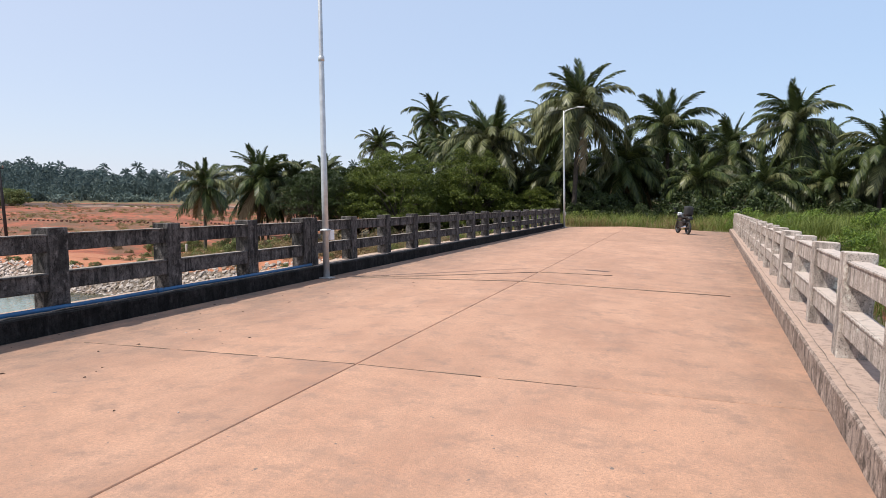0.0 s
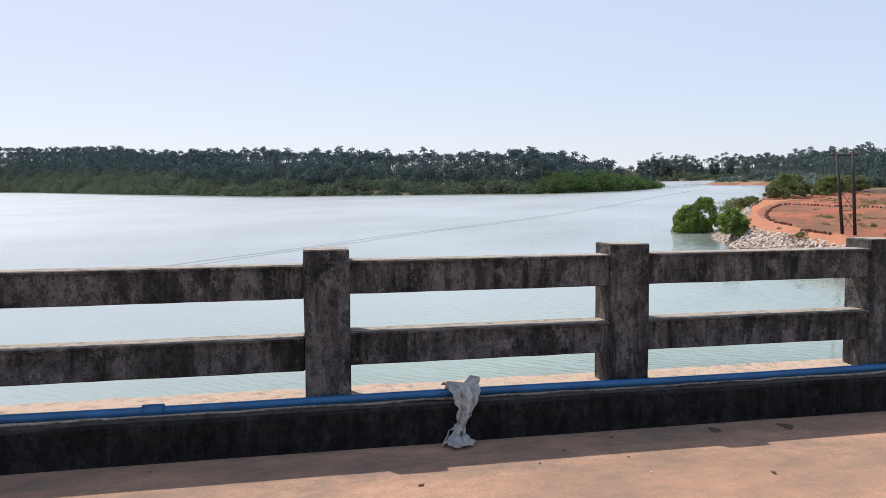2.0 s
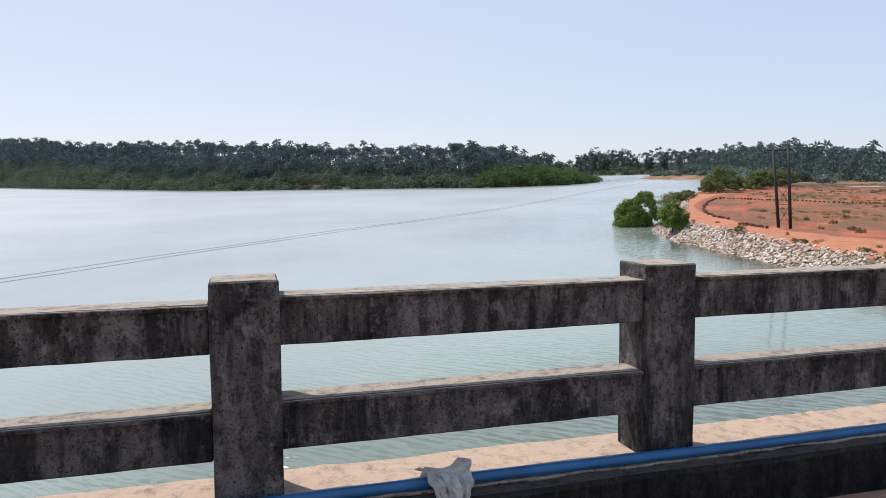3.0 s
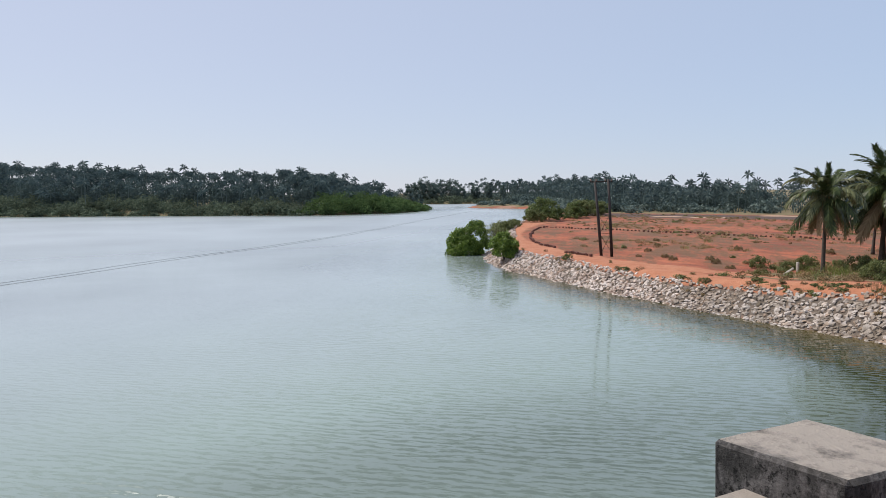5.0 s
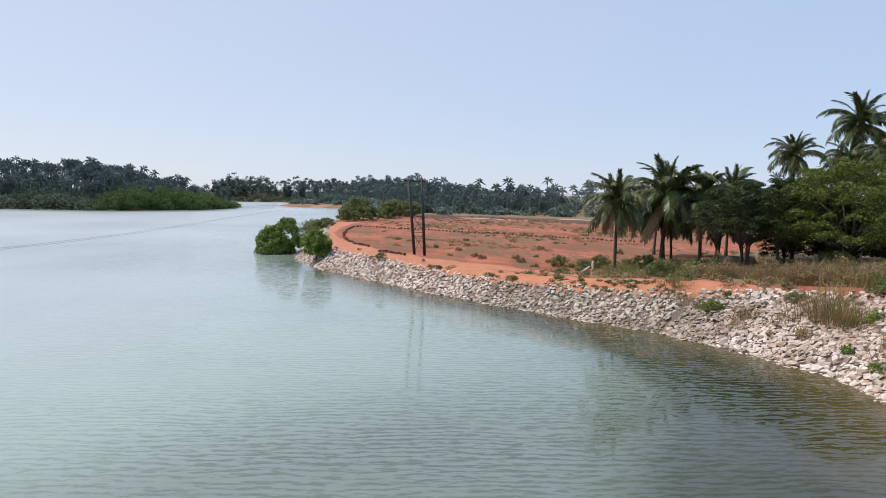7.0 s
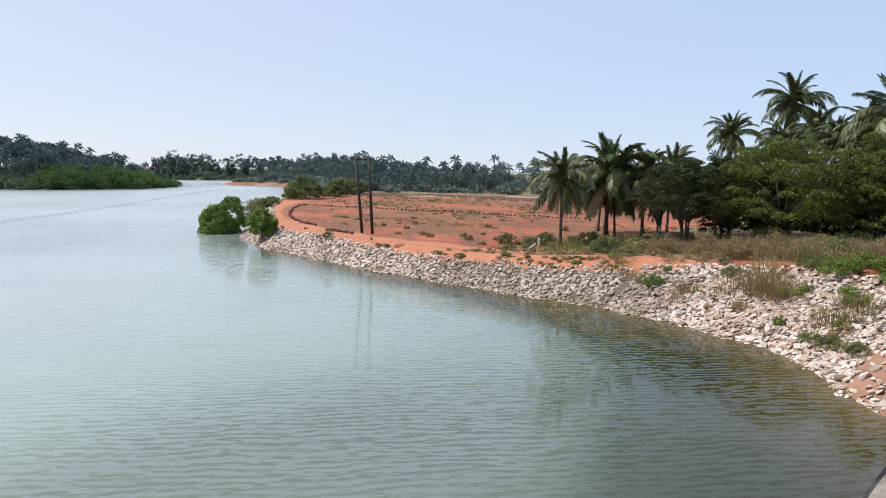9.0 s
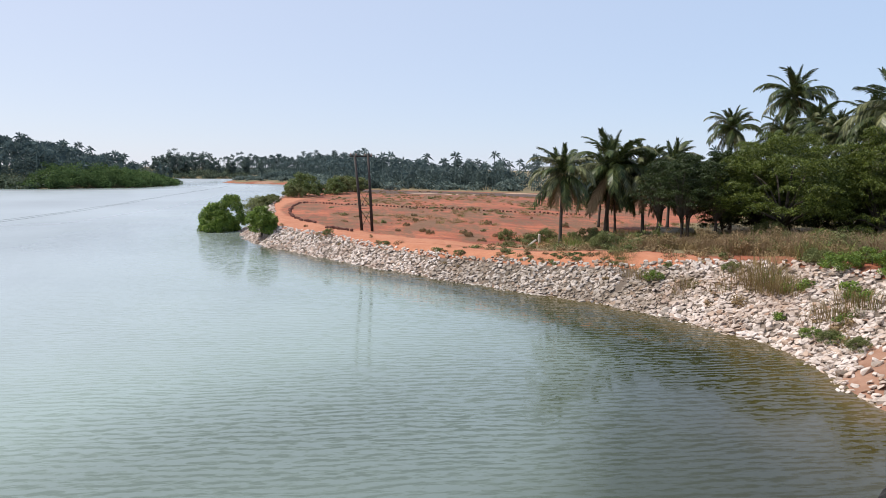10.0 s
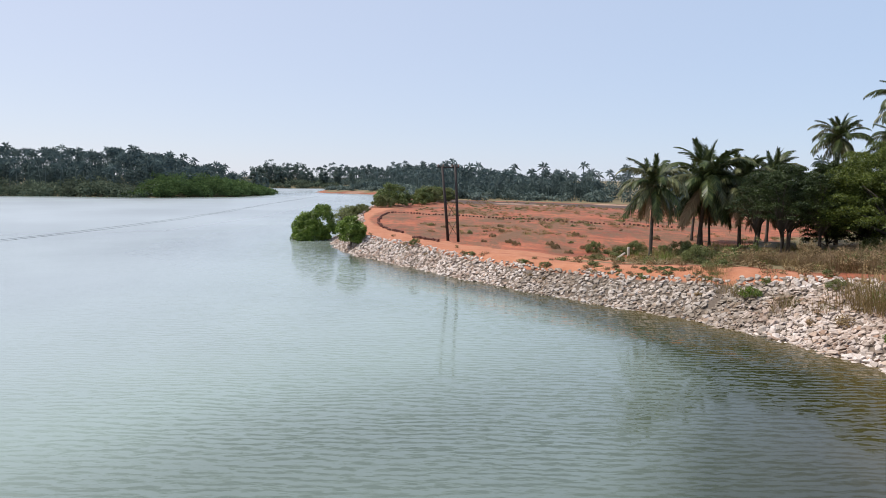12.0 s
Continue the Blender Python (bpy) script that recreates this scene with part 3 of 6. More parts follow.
def rail_mesh(name, mat, low, high, seed, length=BAY):
    gap = length - POST_W + 0.02
    bm = block((0.17, gap, high - low), (-0.03 - 0.085, length / 2, (low + high) / 2), 0.008, 0.0028, (1, 26, 2), seed)
    # the drip ledge along the top edge
    block((0.02, gap, 0.02), (-0.024, length / 2, high - 0.012), 0.004, 0.003, (0, 12, 0), seed + 3, bm)
    me = bpy.data.meshes.new(name)
    bm.to_mesh(me)
    bm.free()
    me.materials.append(mat)
    return me


def parapet(name, label, base, first, last, post_mat, kerb_mat, kerb_cap, doubled=(), longer=0.0):
    """A concrete parapet: kerb, posts, two rails a bay, one bay longer than the rest. It runs along y, with its face towards +x."""
    thing = tagged(empty(name, base), label, "parapet", kind="structure")
    posts = [post_mesh("post", post_mat, s) for s in (1, 4, 9)]
    uppers = [rail_mesh("rail", post_mat, 0.918, 1.128, s) for s in (2, 6, 11)]
    lowers = [rail_mesh("rail", post_mat, 0.468, 0.68, s) for s in (3, 7, 13)]
    for k in range(first, last + 1):
        if k in doubled:
            for off in (-0.15, 0.15):
                piece("post", posts[k % 3], thing, pose(0, k * BAY + off, 0))
        else:
            piece("post", posts[k % 3], thing, pose(0, k * BAY - longer * (k < 0), 0))
        if k < last:
            sag = -0.022 if k == -1 else 0.006 * math.sin(k * 2.3)
            m = pose(0, k * BAY - longer * (k < 0), sag) @ Matrix.Diagonal((1, 1 + longer / BAY * (k == -1), 1, 1))
            piece("rail", uppers[(k * 2) % 3], thing, m)
            piece("rail", lowers[(k * 2 + 1) % 3], thing, m)
    a, b = first * BAY - 0.4, last * BAY + 0.4
    n = int((b - a) / 12) + 1
    step = (b - a) / n
    bm = block((KERB_IN - KERB_OUT, step - 0.012, KERB_TOP + 0.5), ((KERB_IN + KERB_OUT) / 2, step / 2, (KERB_TOP - 0.5) / 2), 0.02, 0.01, (1, 30, 3), 5)
    kerb = part("kerb", bm, kerb_mat, thing, "blackened concrete kerb", pose(0, a, 0))
    cap = block((KERB_IN - KERB_OUT - 0.09, step - 0.02, 0.012), ((KERB_IN + KERB_OUT) / 2 - 0.05, step / 2, KERB_TOP + 0.006), 0.004, 0.012, (4, 90, 0), 8)
    top = part("kerb_cap", cap, kerb_cap, thing, "dusty kerb top", pose(0, a, 0))
    for k in range(1, n):
        piece("kerb", kerb.data, thing, pose(0, a + k * step, 0))
        piece("kerb_cap", top.data, thing, pose(0, a + k * step, 0))
    return thing


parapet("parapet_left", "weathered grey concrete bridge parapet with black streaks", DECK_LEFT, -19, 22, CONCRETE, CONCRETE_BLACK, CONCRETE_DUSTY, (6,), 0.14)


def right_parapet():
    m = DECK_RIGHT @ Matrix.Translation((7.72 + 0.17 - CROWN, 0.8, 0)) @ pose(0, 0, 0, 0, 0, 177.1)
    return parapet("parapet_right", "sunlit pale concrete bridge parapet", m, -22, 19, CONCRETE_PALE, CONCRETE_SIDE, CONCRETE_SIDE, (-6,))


right_parapet()


def slab_mesh(name, x0, x1, length, flare0=0.0, flare1=0.0, mat=DECK, skew=(0.0, 0.0)):
    """A deck slab; its far right edge may run outwards."""
    bm = block((x1 - x0, length, 0.28), ((x0 + x1) / 2, length / 2, -0.14), 0.006, 0.0, (2, 6, 0), 1)
    for v in bm.verts:
        if v.co.x > (x0 + x1) / 2 + 0.01:
            k = v.co.y / length
            v.co.x += flare0 + (flare1 - flare0) * k
        v.co.y += skew[0] * (v.co.x - skew[1])
    me = bpy.data.meshes.new(name)
    bm.to_mesh(me)
    bm.free()
    me.materials.append(mat)
    return me


LEFT_SKEW, RIGHT_SKEW = (-0.07, 4.15), (0.12, 0.0)


def build_deck():
    thing = tagged(empty("deck", DECK_LEFT), "dusty orange concrete bridge deck with cast slab joints", "deck", kind="structure")
    across = DECK_LEFT.inverted() @ DECK_RIGHT
    length, gap = 7.4, 0.009
    y = 5.2 - 6 * length
    rift = 0.018
    left = slab_mesh("slab", KERB_IN - 0.4, CROWN - gap / 2, length - rift, skew=LEFT_SKEW)
    while y < BRIDGE_END - 1:
        run = min(length, BRIDGE_END - y)
        wide = 0.03 if abs(y - 12.6) < 0.1 else 0.0
        me = left if run == length and not wide else slab_mesh("slab", KERB_IN - 0.4, CROWN - gap / 2, run - rift - wide, skew=LEFT_SKEW)
        piece("slab", me, thing, pose(0, y + gap / 2 + wide, 0))
        me = slab_mesh("slab", gap / 2, 3.72, run - rift - wide, 0.05 * y, 0.05 * (y + run), DECK_SIDE, RIGHT_SKEW)
        piece("slab", me, thing, across @ pose(0, y + gap / 2 + wide, 0))
        y += length
    for x0, x1, m in ((-0.3, CROWN, Matrix.Identity(4)), (0.0, 5.6, across)):
        bm = block((x1 - x0, BRIDGE_END - BRIDGE_START, 0.5), ((x0 + x1) / 2, (BRIDGE_END + BRIDGE_START) / 2, -0.275), 0.0)
        if m != Matrix.Identity(4):
            for v in bm.verts:
                if v.co.x > 3:
                    v.co.x = 3.6 + 0.05 * v.co.y
        part("joint_bed", bm, JOINT, thing, "dark joint filler under the slabs", m)
    seals = [[(0.6, 12.32), (2.4, 12.26), (CROWN - 0.01, 12.15)], [(1.0, 12.4), (2.2, 12.9), (CROWN - 0.01, 13.95)]]
    for line in seals:
        piece("joint_seal", tube_mesh("joint_seal", [(x, y, 0.0) for x, y in line], 0.014, JOINT, 6), thing)
    for line in ([(0.0, 12.15), (1.8, 12.4), (3.6, 12.68)], [(0.0, 13.98), (1.45, 14.5)]):
        piece("joint_seal", tube_mesh("joint_seal", [(x, y, 0.0) for x, y in line], 0.014, JOINT, 6), thing, across)
    rng = random.Random(4)
    for x0, x1, m in ((0.9, 2.05, None), (2.15, 3.1, None), (3.2, CROWN - 0.02, None), (0.02, 1.1, across), (1.25, 1.9, across)):
        pts = [(x0 + (x1 - x0) * k / 9, 5.2 + (LEFT_SKEW[0] * (x0 + (x1 - x0) * k / 9 - CROWN) if m is None else RIGHT_SKEW[0] * (x0 + (x1 - x0) * k / 9)) + rng.uniform(-0.006, 0.006), -0.004) for k in range(10)]
        piece("joint_seal", tube_mesh("joint_seal", pts, [rng.uniform(0.004, 0.01) for k in range(10)], CRACK, 6), thing, m)
    for k, x in enumerate((0.6, 2.9, 5.2, 7.4)):
        bm = block((0.4, BRIDGE_END - BRIDGE_START - 0.6, 0.9), (x, (BRIDGE_END + BRIDGE_START) / 2, -0.9), 0.02)
        part("girder", bm, CONCRETE, thing)


def build_piers():
    for k, y in enumerate((-26.6, -7.4, 12.6)):
        thing = tagged(empty("bridge_pier", pose(4.0, y, deck_z(y))), "plain grey concrete bridge pier standing in the river", "pier", "bridge piers", "structure")
        part("pier_cap", block((8.4, 1.3, 0.7), (0, 0, -1.5), 0.04, 0.0), CONCRETE, thing)
        part("pier_wall", block((7.0, 0.9, 8.0), (0, 0, -5.8), 0.06, 0.0), CONCRETE, thing)
    y = BRIDGE_END - 0.5
    bm = block((11.0, 1.2, 2.2), (4.6, y, deck_z(y) - 1.55), 0.03)
    tagged(part("abutment", bm, CONCRETE), "grey concrete abutment under the bridge end", "abutment", kind="structure")


build_deck()
build_piers()


def build_pipe():
    pts = []
    for k in range(0, 105):
        y = -38 + k * 0.48
        pts.append((0.042 + 0.008 * math.sin(y * 0.9), y, KERB_TOP + 0.036 + 0.004 * math.sin(y * 1.7)))
    thing = piece("water_pipe", tube_mesh("water_pipe", pts, 0.026, BLUE_PIPE, 12), None, DECK_LEFT)
    tagged(thing, "long blue plastic water pipe lying on the kerb", "pipe")
    ring = lathe("coupling", [(0.029, -0.06), (0.036, -0.06), (0.036, 0.06), (0.029, 0.06)], BLUE_PIPE, 14)
    for y in (-4.6, -1.02, 7.6):
        adopt(new("coupling", ring), thing, pose(0.042 + 0.008 * math.sin(y * 0.9), y, KERB_TOP + 0.036, 90))


build_pipe()


def build_sack():
    """A crumpled plastic sheet knotted round the pipe and hanging down the kerb to the deck."""
    rows, cols = 46, 30
    verts, quads = [], []
    for i in range(rows):
        s = i / (rows - 1)
        if s < 0.22:
            a = s / 0.22
            x = 0.01 + 0.175 * a
            z = KERB_TOP + 0.075 + 0.03 * math.sin(a * math.pi)
        else:
            a = (s - 0.22) / 0.78
            x = 0.185 + 0.02 * math.sin(a * 5.0) + 0.13 * max(0.0, a - 0.72) / 0.28
            z = max(KERB_TOP + 0.075 - 0.36 * a, 0.02)
        width = 0.075 + 0.03 * math.sin(s * 7.0 + 0.6) - 0.015 * math.exp(-((s - 0.66) / 0.08) ** 2) + 0.02 * max(0.0, s - 0.7) / 0.3
        for j in range(cols):
            b = j / (cols - 1) - 0.5
            fold = 0.02 * math.sin(b * 15 + s * 4) + 0.008 * math.sin(b * 31 - s * 9)
            n = noise.noise_vector(Vector((b * 9, s * 14, 2.0))) * 0.018 + noise.noise_vector(Vector((b * 24, s * 34, 5.0))) * 0.004
            verts.append((x + fold + abs(n.x) + 0.03 * math.cos(b * 6.0), 0.80 + b * width * 1.7 + 0.035 * math.sin(s * 5) + n.y, max(z + n.z, 0.008 + 0.008 * (j % 3))))
    for i in range(rows - 1):
        for j in range(cols - 1):
            a = i * cols + j
            quads.append((a, a + 1, a + cols + 1, a + cols))
    me = np_mesh("plastic_sack", verts, [quads], SACK, False)
    thing = piece("plastic_sack", me, None, DECK_LEFT)
    mod = thing.modifiers.new("thickness", "SOLIDIFY")
    mod.thickness = 0.004
    tagged(thing, "crumpled grey plastic sack tied to the blue pipe", "sack")
    pts = [(-0.01, 0.74, 0.28), (0.05, 0.75, 0.335), (0.1, 0.79, 0.335), (0.1, 0.85, 0.335), (0.09, 0.90, 0.355), (0.085, 0.94, 0.37)]
    v, q, t = tube(pts, [0.012, 0.022, 0.026, 0.024, 0.04, 0.01], 11)
    v = [tuple(Vector(p) + noise.noise_vector(Vector(p) * 30) * 0.014) for p in v]
    adopt(new("knot", np_mesh("knot", v, [q, t], SACK, False)), thing)


build_sack()


def street_lamp(y, label):
    """A stepped tubular pole with a short arm and a small luminaire."""
    thing = tagged(empty("street_lamp", DECK_LEFT @ pose(0.27, y, 0)), label, "street lamp", "street lamps along the parapet")
    prof = [(0.0, 0.0), (0.062, 0.0), (0.062, 2.3), (0.056, 2.34), (0.052, 4.25), (0.044, 4.3), (0.042, 4.34), (0.036, 7.25), (0.0, 7.27)]
    adopt(new("pole", lathe("pole", prof, GALVANIZED, 16)), thing)
    adopt(new("collar", lathe("collar", [(0.05, 4.24), (0.061, 4.24), (0.061, 4.32), (0.042, 4.34)], GALVANIZED, 16)), thing)
    part("base_plate", block((0.26, 0.26, 0.02), (0, 0, 0.01), 0.004), GALVANIZED, thing)
    adopt(new("arm", tube_mesh("arm", [(0, 0, 7.1), (0.12, 0.02, 7.25), (0.45, 0.06, 7.36), (0.8, 0.1, 7.42)], 0.025, GALVANIZED, 8)), thing)
    bm = block((0.5, 0.2, 0.09), (1.02, 0.12, 7.44), 0.03)
    part("lamp_head", bm, GALVANIZED, thing)
    part("diffuser", block((0.34, 0.15, 0.02), (1.05, 0.12, 7.388), 0.006), LENS, thing)
    part("switch_box", block((0.12, 0.16, 0.2), (0.02, 0.15, 0.85), 0.01), LENS, thing, "white metal switch box")
    part("strap", block((0.17, 0.17, 0.03), (0, 0, 0.95), 0.01), GALVANIZED, thing)
    return thing


street_lamp(12.1, "tall grey galvanised street lamp pole beside the parapet")
street_lamp(44.0, "tall pale street lamp with a short arm at the bridge end")


def build_litter():
    rng = random.Random(5)
    leaf = []
    for k in range(130):
        x = 0.22 + abs(rng.gauss(0, 1.6)) if rng.random() < 0.75 else rng.uniform(0.3, 7.5)
        if x > CROWN - 0.1:
            continue
        y = rng.uniform(-3, 12)
        leaf.append((x, y, 0.007 + 0.02 * rng.random() ** 2, rng.uniform(0, 6.3), rng.random()))
    for pale in (False, True):
        verts, quads = [], []
        for x, y, s, a, r in leaf:
            if (r > 0.8) != pale:
                continue
            o = len(verts)
            for u, v, w in ((-1, -0.45, 0.05), (0.2, -0.5, 0.5), (1, 0.0, 0.15), (-0.1, 0.5, 0.4)):
                verts.append((x + s * (u * math.cos(a) - v * math.sin(a)), y + s * (u * math.sin(a) + v * math.cos(a)), 0.006 + s * 0.3 * w))
            quads.append((o, o + 1, o + 2, o + 3))
        me = np_mesh("litter", verts, [quads], LITTER_PALE if pale else LITTER)
        ob = piece("litter", me, None, DECK_LEFT)
        mod = ob.modifiers.new("thickness", "SOLIDIFY")
        mod.thickness = 0.004
        tagged(ob, "pale scraps of paper and plastic on the deck" if pale else "dry leaves and dark scraps on the deck", "litter", kind="stuff")


build_litter()


def tar_patch(x, y, size, seed):
    """A flat dried smear on the deck with a ragged outline."""
    rng = random.Random(seed)
    n = 18
    verts = [(0.0, 0.0, 0.008)]
    for ring, z in ((0.6, 0.008), (1.0, 0.001)):
        for k in range(n):
            a = 2 * math.pi * k / n
            r = size * ring * (1 + 0.25 * math.sin(3 * a + seed) + rng.uniform(-0.12, 0.12))
            verts.append((r * 1.4 * math.cos(a), r * math.sin(a), z))
    tris = [(0, 1 + k, 1 + (k + 1) % n) for k in range(n)]
    quads = [(1 + k, 1 + n + k, 1 + n + (k + 1) % n, 1 + (k + 1) % n) for k in range(n)]
    ob = piece("tar_patch", np_mesh("tar_patch", verts, [quads, tris], LITTER, True), None, DECK_LEFT @ pose(x, y, 0.001))
    tagged(ob, "flat dark dried smear on the dusty deck", "stain", "dark smears on the deck")


for k, (x, y, size) in enumerate(((0.34, 3.9, 0.05), (1.11, 3.45, 0.035), (0.33, 2.95, 0.042), (0.3, 2.45, 0.035))):
    tar_patch(x, y, size, k + 1)

# ---- plants ----


def frond_mesh(name, length, pitch, bend, hang, mat, seed, pairs=58):
    """A palm frond that leaves the crown along +x at that pitch and bends down, with two rows of leaflets that hang by their weight."""
    rng = np.random.default_rng(seed)
    n = 13
    s = np.linspace(0, 1, n)
    ang = np.radians(pitch - bend * s ** 1.5)
    px = np.concatenate([[0], np.cumsum(np.cos(ang[:-1]))]) * length / (n - 1)
    pz = np.concatenate([[0], np.cumsum(np.sin(ang[:-1]))]) * length / (n - 1)
    v, q, tr = tube([(float(a), 0.0, float(b)) for a, b in zip(px, pz)], list(0.04 * (1 - s * 0.86)), 4, False)
    verts, quads, tris = list(v), list(q), []
    down = np.array([0.0, 0.0, -1.0])
    for k in range(pairs):
        u0 = 0.1 + 0.9 * k / (pairs - 1)
        size = length * (0.215 + 0.045 * min(hang, 1.3)) * math.sin(math.pi * (0.14 + 0.76 * u0)) ** 0.65
        for side in (-1, 1):
            if rng.random() < 0.05:
                continue
            u = min(1.0, u0 + rng.uniform(-0.01, 0.01))
            a = float(np.interp(u, s, ang))
            base = np.array([np.interp(u, s, px), 0.0, np.interp(u, s, pz)])
            way = np.array([math.cos(a), 0.0, math.sin(a)])
            up = np.array([-math.sin(a), 0.0, math.cos(a)])
            L = size * rng.uniform(0.82, 1.12)
            out = way * (max(0.5, 1.15 - 0.55 * hang) + 0.5 * u) + np.array([0.0, side * 0.8, 0.0]) + up * (0.3 - 0.2 * hang) + rng.normal(0, 0.07, 3)
            out /= np.linalg.norm(out)
            mid = base + out * L * 0.5 + down * (0.1 * hang * L)
            end = out + down * hang * rng.uniform(0.9, 1.5)
            tip = mid + end / np.linalg.norm(end) * L * 0.5
            w = way * rng.uniform(0.042, 0.062)
            o = len(verts)
            verts += [tuple(base - w), tuple(base + w), tuple(mid + w * 1.1), tuple(mid - w * 1.1), tuple(tip)]
            quads.append((o, o + 1, o + 2, o + 3))
            tris.append((o + 3, o + 2, o + 4))
    return np_mesh(name, verts, [quads, tris], mat)


# pitch, bend and hang of a crown's fronds, from the spear to the dead skirt
FROND_KINDS = {
    "spear": (82, 24, 0.25), "upright": (70, 66, 0.5), "high": (52, 98, 0.9), "mid": (32, 106, 1.35), "flat": (10, 92, 1.6), "low": (-14, 62, 1.8),
    "hanging": (-40, 40, 1.9), "dry": (-62, 20, 1.7),
}
FRONDS = {}
for row, (kind, (pitch, bend, hang)) in enumerate(FROND_KINDS.items()):
    mats = (FROND_DRY, FROND_DRY, FROND_DRY) if kind == "dry" else (FROND, FROND, FROND_LIT)
    FRONDS[kind] = [frond_mesh("frond", {"spear": 3.3, "upright": 3.9}.get(kind, 4.3), pitch + 5 * k - 4, bend + 8 * k - 6, hang, m, row * 5 + k) for k, m in enumerate(mats)]


def palm_trunk(height, lean, seed, thick=0.17):
    rng = random.Random(seed)
    n = 14
    pts, rad = [], []
    for k in range(n + 1):
        s = k / n
        pts.append((lean[0] * s ** 1.6, lean[1] * s ** 1.6, height * s))
        rad.append(thick * (1.5 - 0.5 * min(1, s * 8)) * (1 - 0.3 * s) * (1 + 0.05 * (k % 2)))
    return tube_mesh("trunk", pts, rad, BARK, 9)


def coconut_palm(x, y, crown_z, seed, size=1.0, lean=(0.0, 0.0), count=24, skirt=0.25, label="coconut palm with a full drooping green crown", pale=False):
    """A coconut palm whose crown's heart lies at (x, y, crown_z)."""
    rng = random.Random(seed)
    size *= 0.9
    crown_z -= 0.2 + 0.7 * size
    gz = float(terrain(np.array([x - lean[0]]), np.array([y - lean[1]]))[0][0]) - 0.15
    h = crown_z - gz
    thing = tagged(empty("coconut_palm", pose(x - lean[0], y - lean[1], gz)), label, "palm tree", "coconut palms by the bridge")
    adopt(new("trunk", palm_trunk(h, lean, seed, 0.15 * size + 0.03)), thing)
    crown = adopt(empty("crown"), thing, pose(lean[0], lean[1], h))
    kinds = ["spear"] * 3 + ["upright"] * 6 + ["high"] * 6 + ["mid"] * 7 + ["flat"] * 6 + ["low"] * 6 + ["hanging"] * 5
    kinds = [kinds[k * len(kinds) // (count + 6)] for k in range(count + 6)] + ["dry" if rng.random() < 0.55 else "hanging" for k in range(round(skirt * 7))]
    for k, kind in enumerate(kinds):
        turn = k * 137.5 + rng.uniform(-16, 16)
        m = pose(0, 0, 0, 0, 0, turn) @ pose(0.07, 0, 0, rng.uniform(-20, 20), rng.uniform(-9, 9), 0) @ Matrix.Scale(size * rng.uniform(0.85, 1.08), 4)
        # some fronds take the copy with sunlight painted in
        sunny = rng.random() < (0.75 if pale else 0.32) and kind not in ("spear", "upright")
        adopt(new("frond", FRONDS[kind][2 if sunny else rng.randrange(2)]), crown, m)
    return thing


def leaf_cloud(centres, sizes, rng, count, leaf, up=0.4, flat=1.0, inner=0.25):
    """Folded leaf quads over the shells of ellipsoid lobes."""
    centres, sizes = np.asarray(centres, float), np.asarray(sizes, float)
    weight = sizes[:, 0] * sizes[:, 1] + sizes[:, 0] * sizes[:, 2]
    which = rng.choice(len(centres), count, p=weight / weight.sum())
    n = rng.normal(size=(count, 3))
    n /= np.linalg.norm(n, axis=1)[:, None]
    depth = np.where(rng.random(count) < inner, rng.uniform(0.35, 0.85, count), rng.uniform(0.82, 1.12, count))
    p = centres[which] + n * sizes[which] * depth[:, None]
    face = n + rng.normal(size=(count, 3)) * 0.65 + np.array([0, 0, up])
    face /= np.linalg.norm(face, axis=1)[:, None]
    a = np.cross(face, rng.normal(size=(count, 3)))
    a /= np.linalg.norm(a, axis=1)[:, None]
    b = np.cross(face, a)
    s = leaf * rng.uniform(0.6, 1.35, count)[:, None]
    v = np.stack([p - a * s, p - b * s * 0.42 * flat + face * s * 0.12, p + a * s, p + b * s * 0.42 * flat + face * s * 0.12], 1).reshape(-1, 3)
    q = np.arange(count * 4).reshape(-1, 4)
    return v, q


def merge(clouds):
    verts, quads, o = [], [], 0
    for v, q in clouds:
        verts.append(v)
        quads.append(q + o)
        o += len(v)
    return np.concatenate(verts), np.concatenate(quads)


def crown_lobes(rng, n, radius, height, base, flat=0.75, small=0.2, large=0.4):
    """Lobes spread over a dome, the outer ones lower, with gaps between them."""
    c, s = [], []
    for k in range(n):
        a, r = rng.uniform(0, 2 * np.pi), radius * np.sqrt(rng.uniform(0.0, 1.0)) * 0.9
        dome = np.sqrt(max(0.0, 1 - 0.85 * (r / radius) ** 2))
        z = base + height * (0.06 + 0.88 * dome * rng.uniform(0.0, 1.0) ** 0.75)
        k = rng.uniform(small, large) * radius
        c.append((r * np.cos(a), r * np.sin(a), z))
        s.append((k, k * rng.uniform(0.75, 1.25), k * flat * rng.uniform(0.7, 1.2)))
    return np.array(c), np.array(s)


def limbs_to(ends, stem, fork, rng):
    """A trunk that forks at that height into limbs which reach the given ends."""
    out = [tube([(0, 0, -0.5), (0.06, 0.04, fork * 0.5), (0.02, -0.05, fork)], [stem * 1.15, stem * 0.85, stem * 0.7], 8)]
    for e in ends:
        e = np.asarray(e, float)
        mid = e * np.array([0.45, 0.45, 0.0]) + np.array([rng.normal(0, 0.12), rng.normal(0, 0.12), fork + (e[2] - fork) * 0.62])
        low = fork * rng.uniform(0.6, 1.0)
        out.append(tube([(0.03, 0, low), tuple(mid), tuple(e)], [stem * 0.42, stem * 0.22, 0.012], 5))
    return join_tubes("trunk", out, BARK)


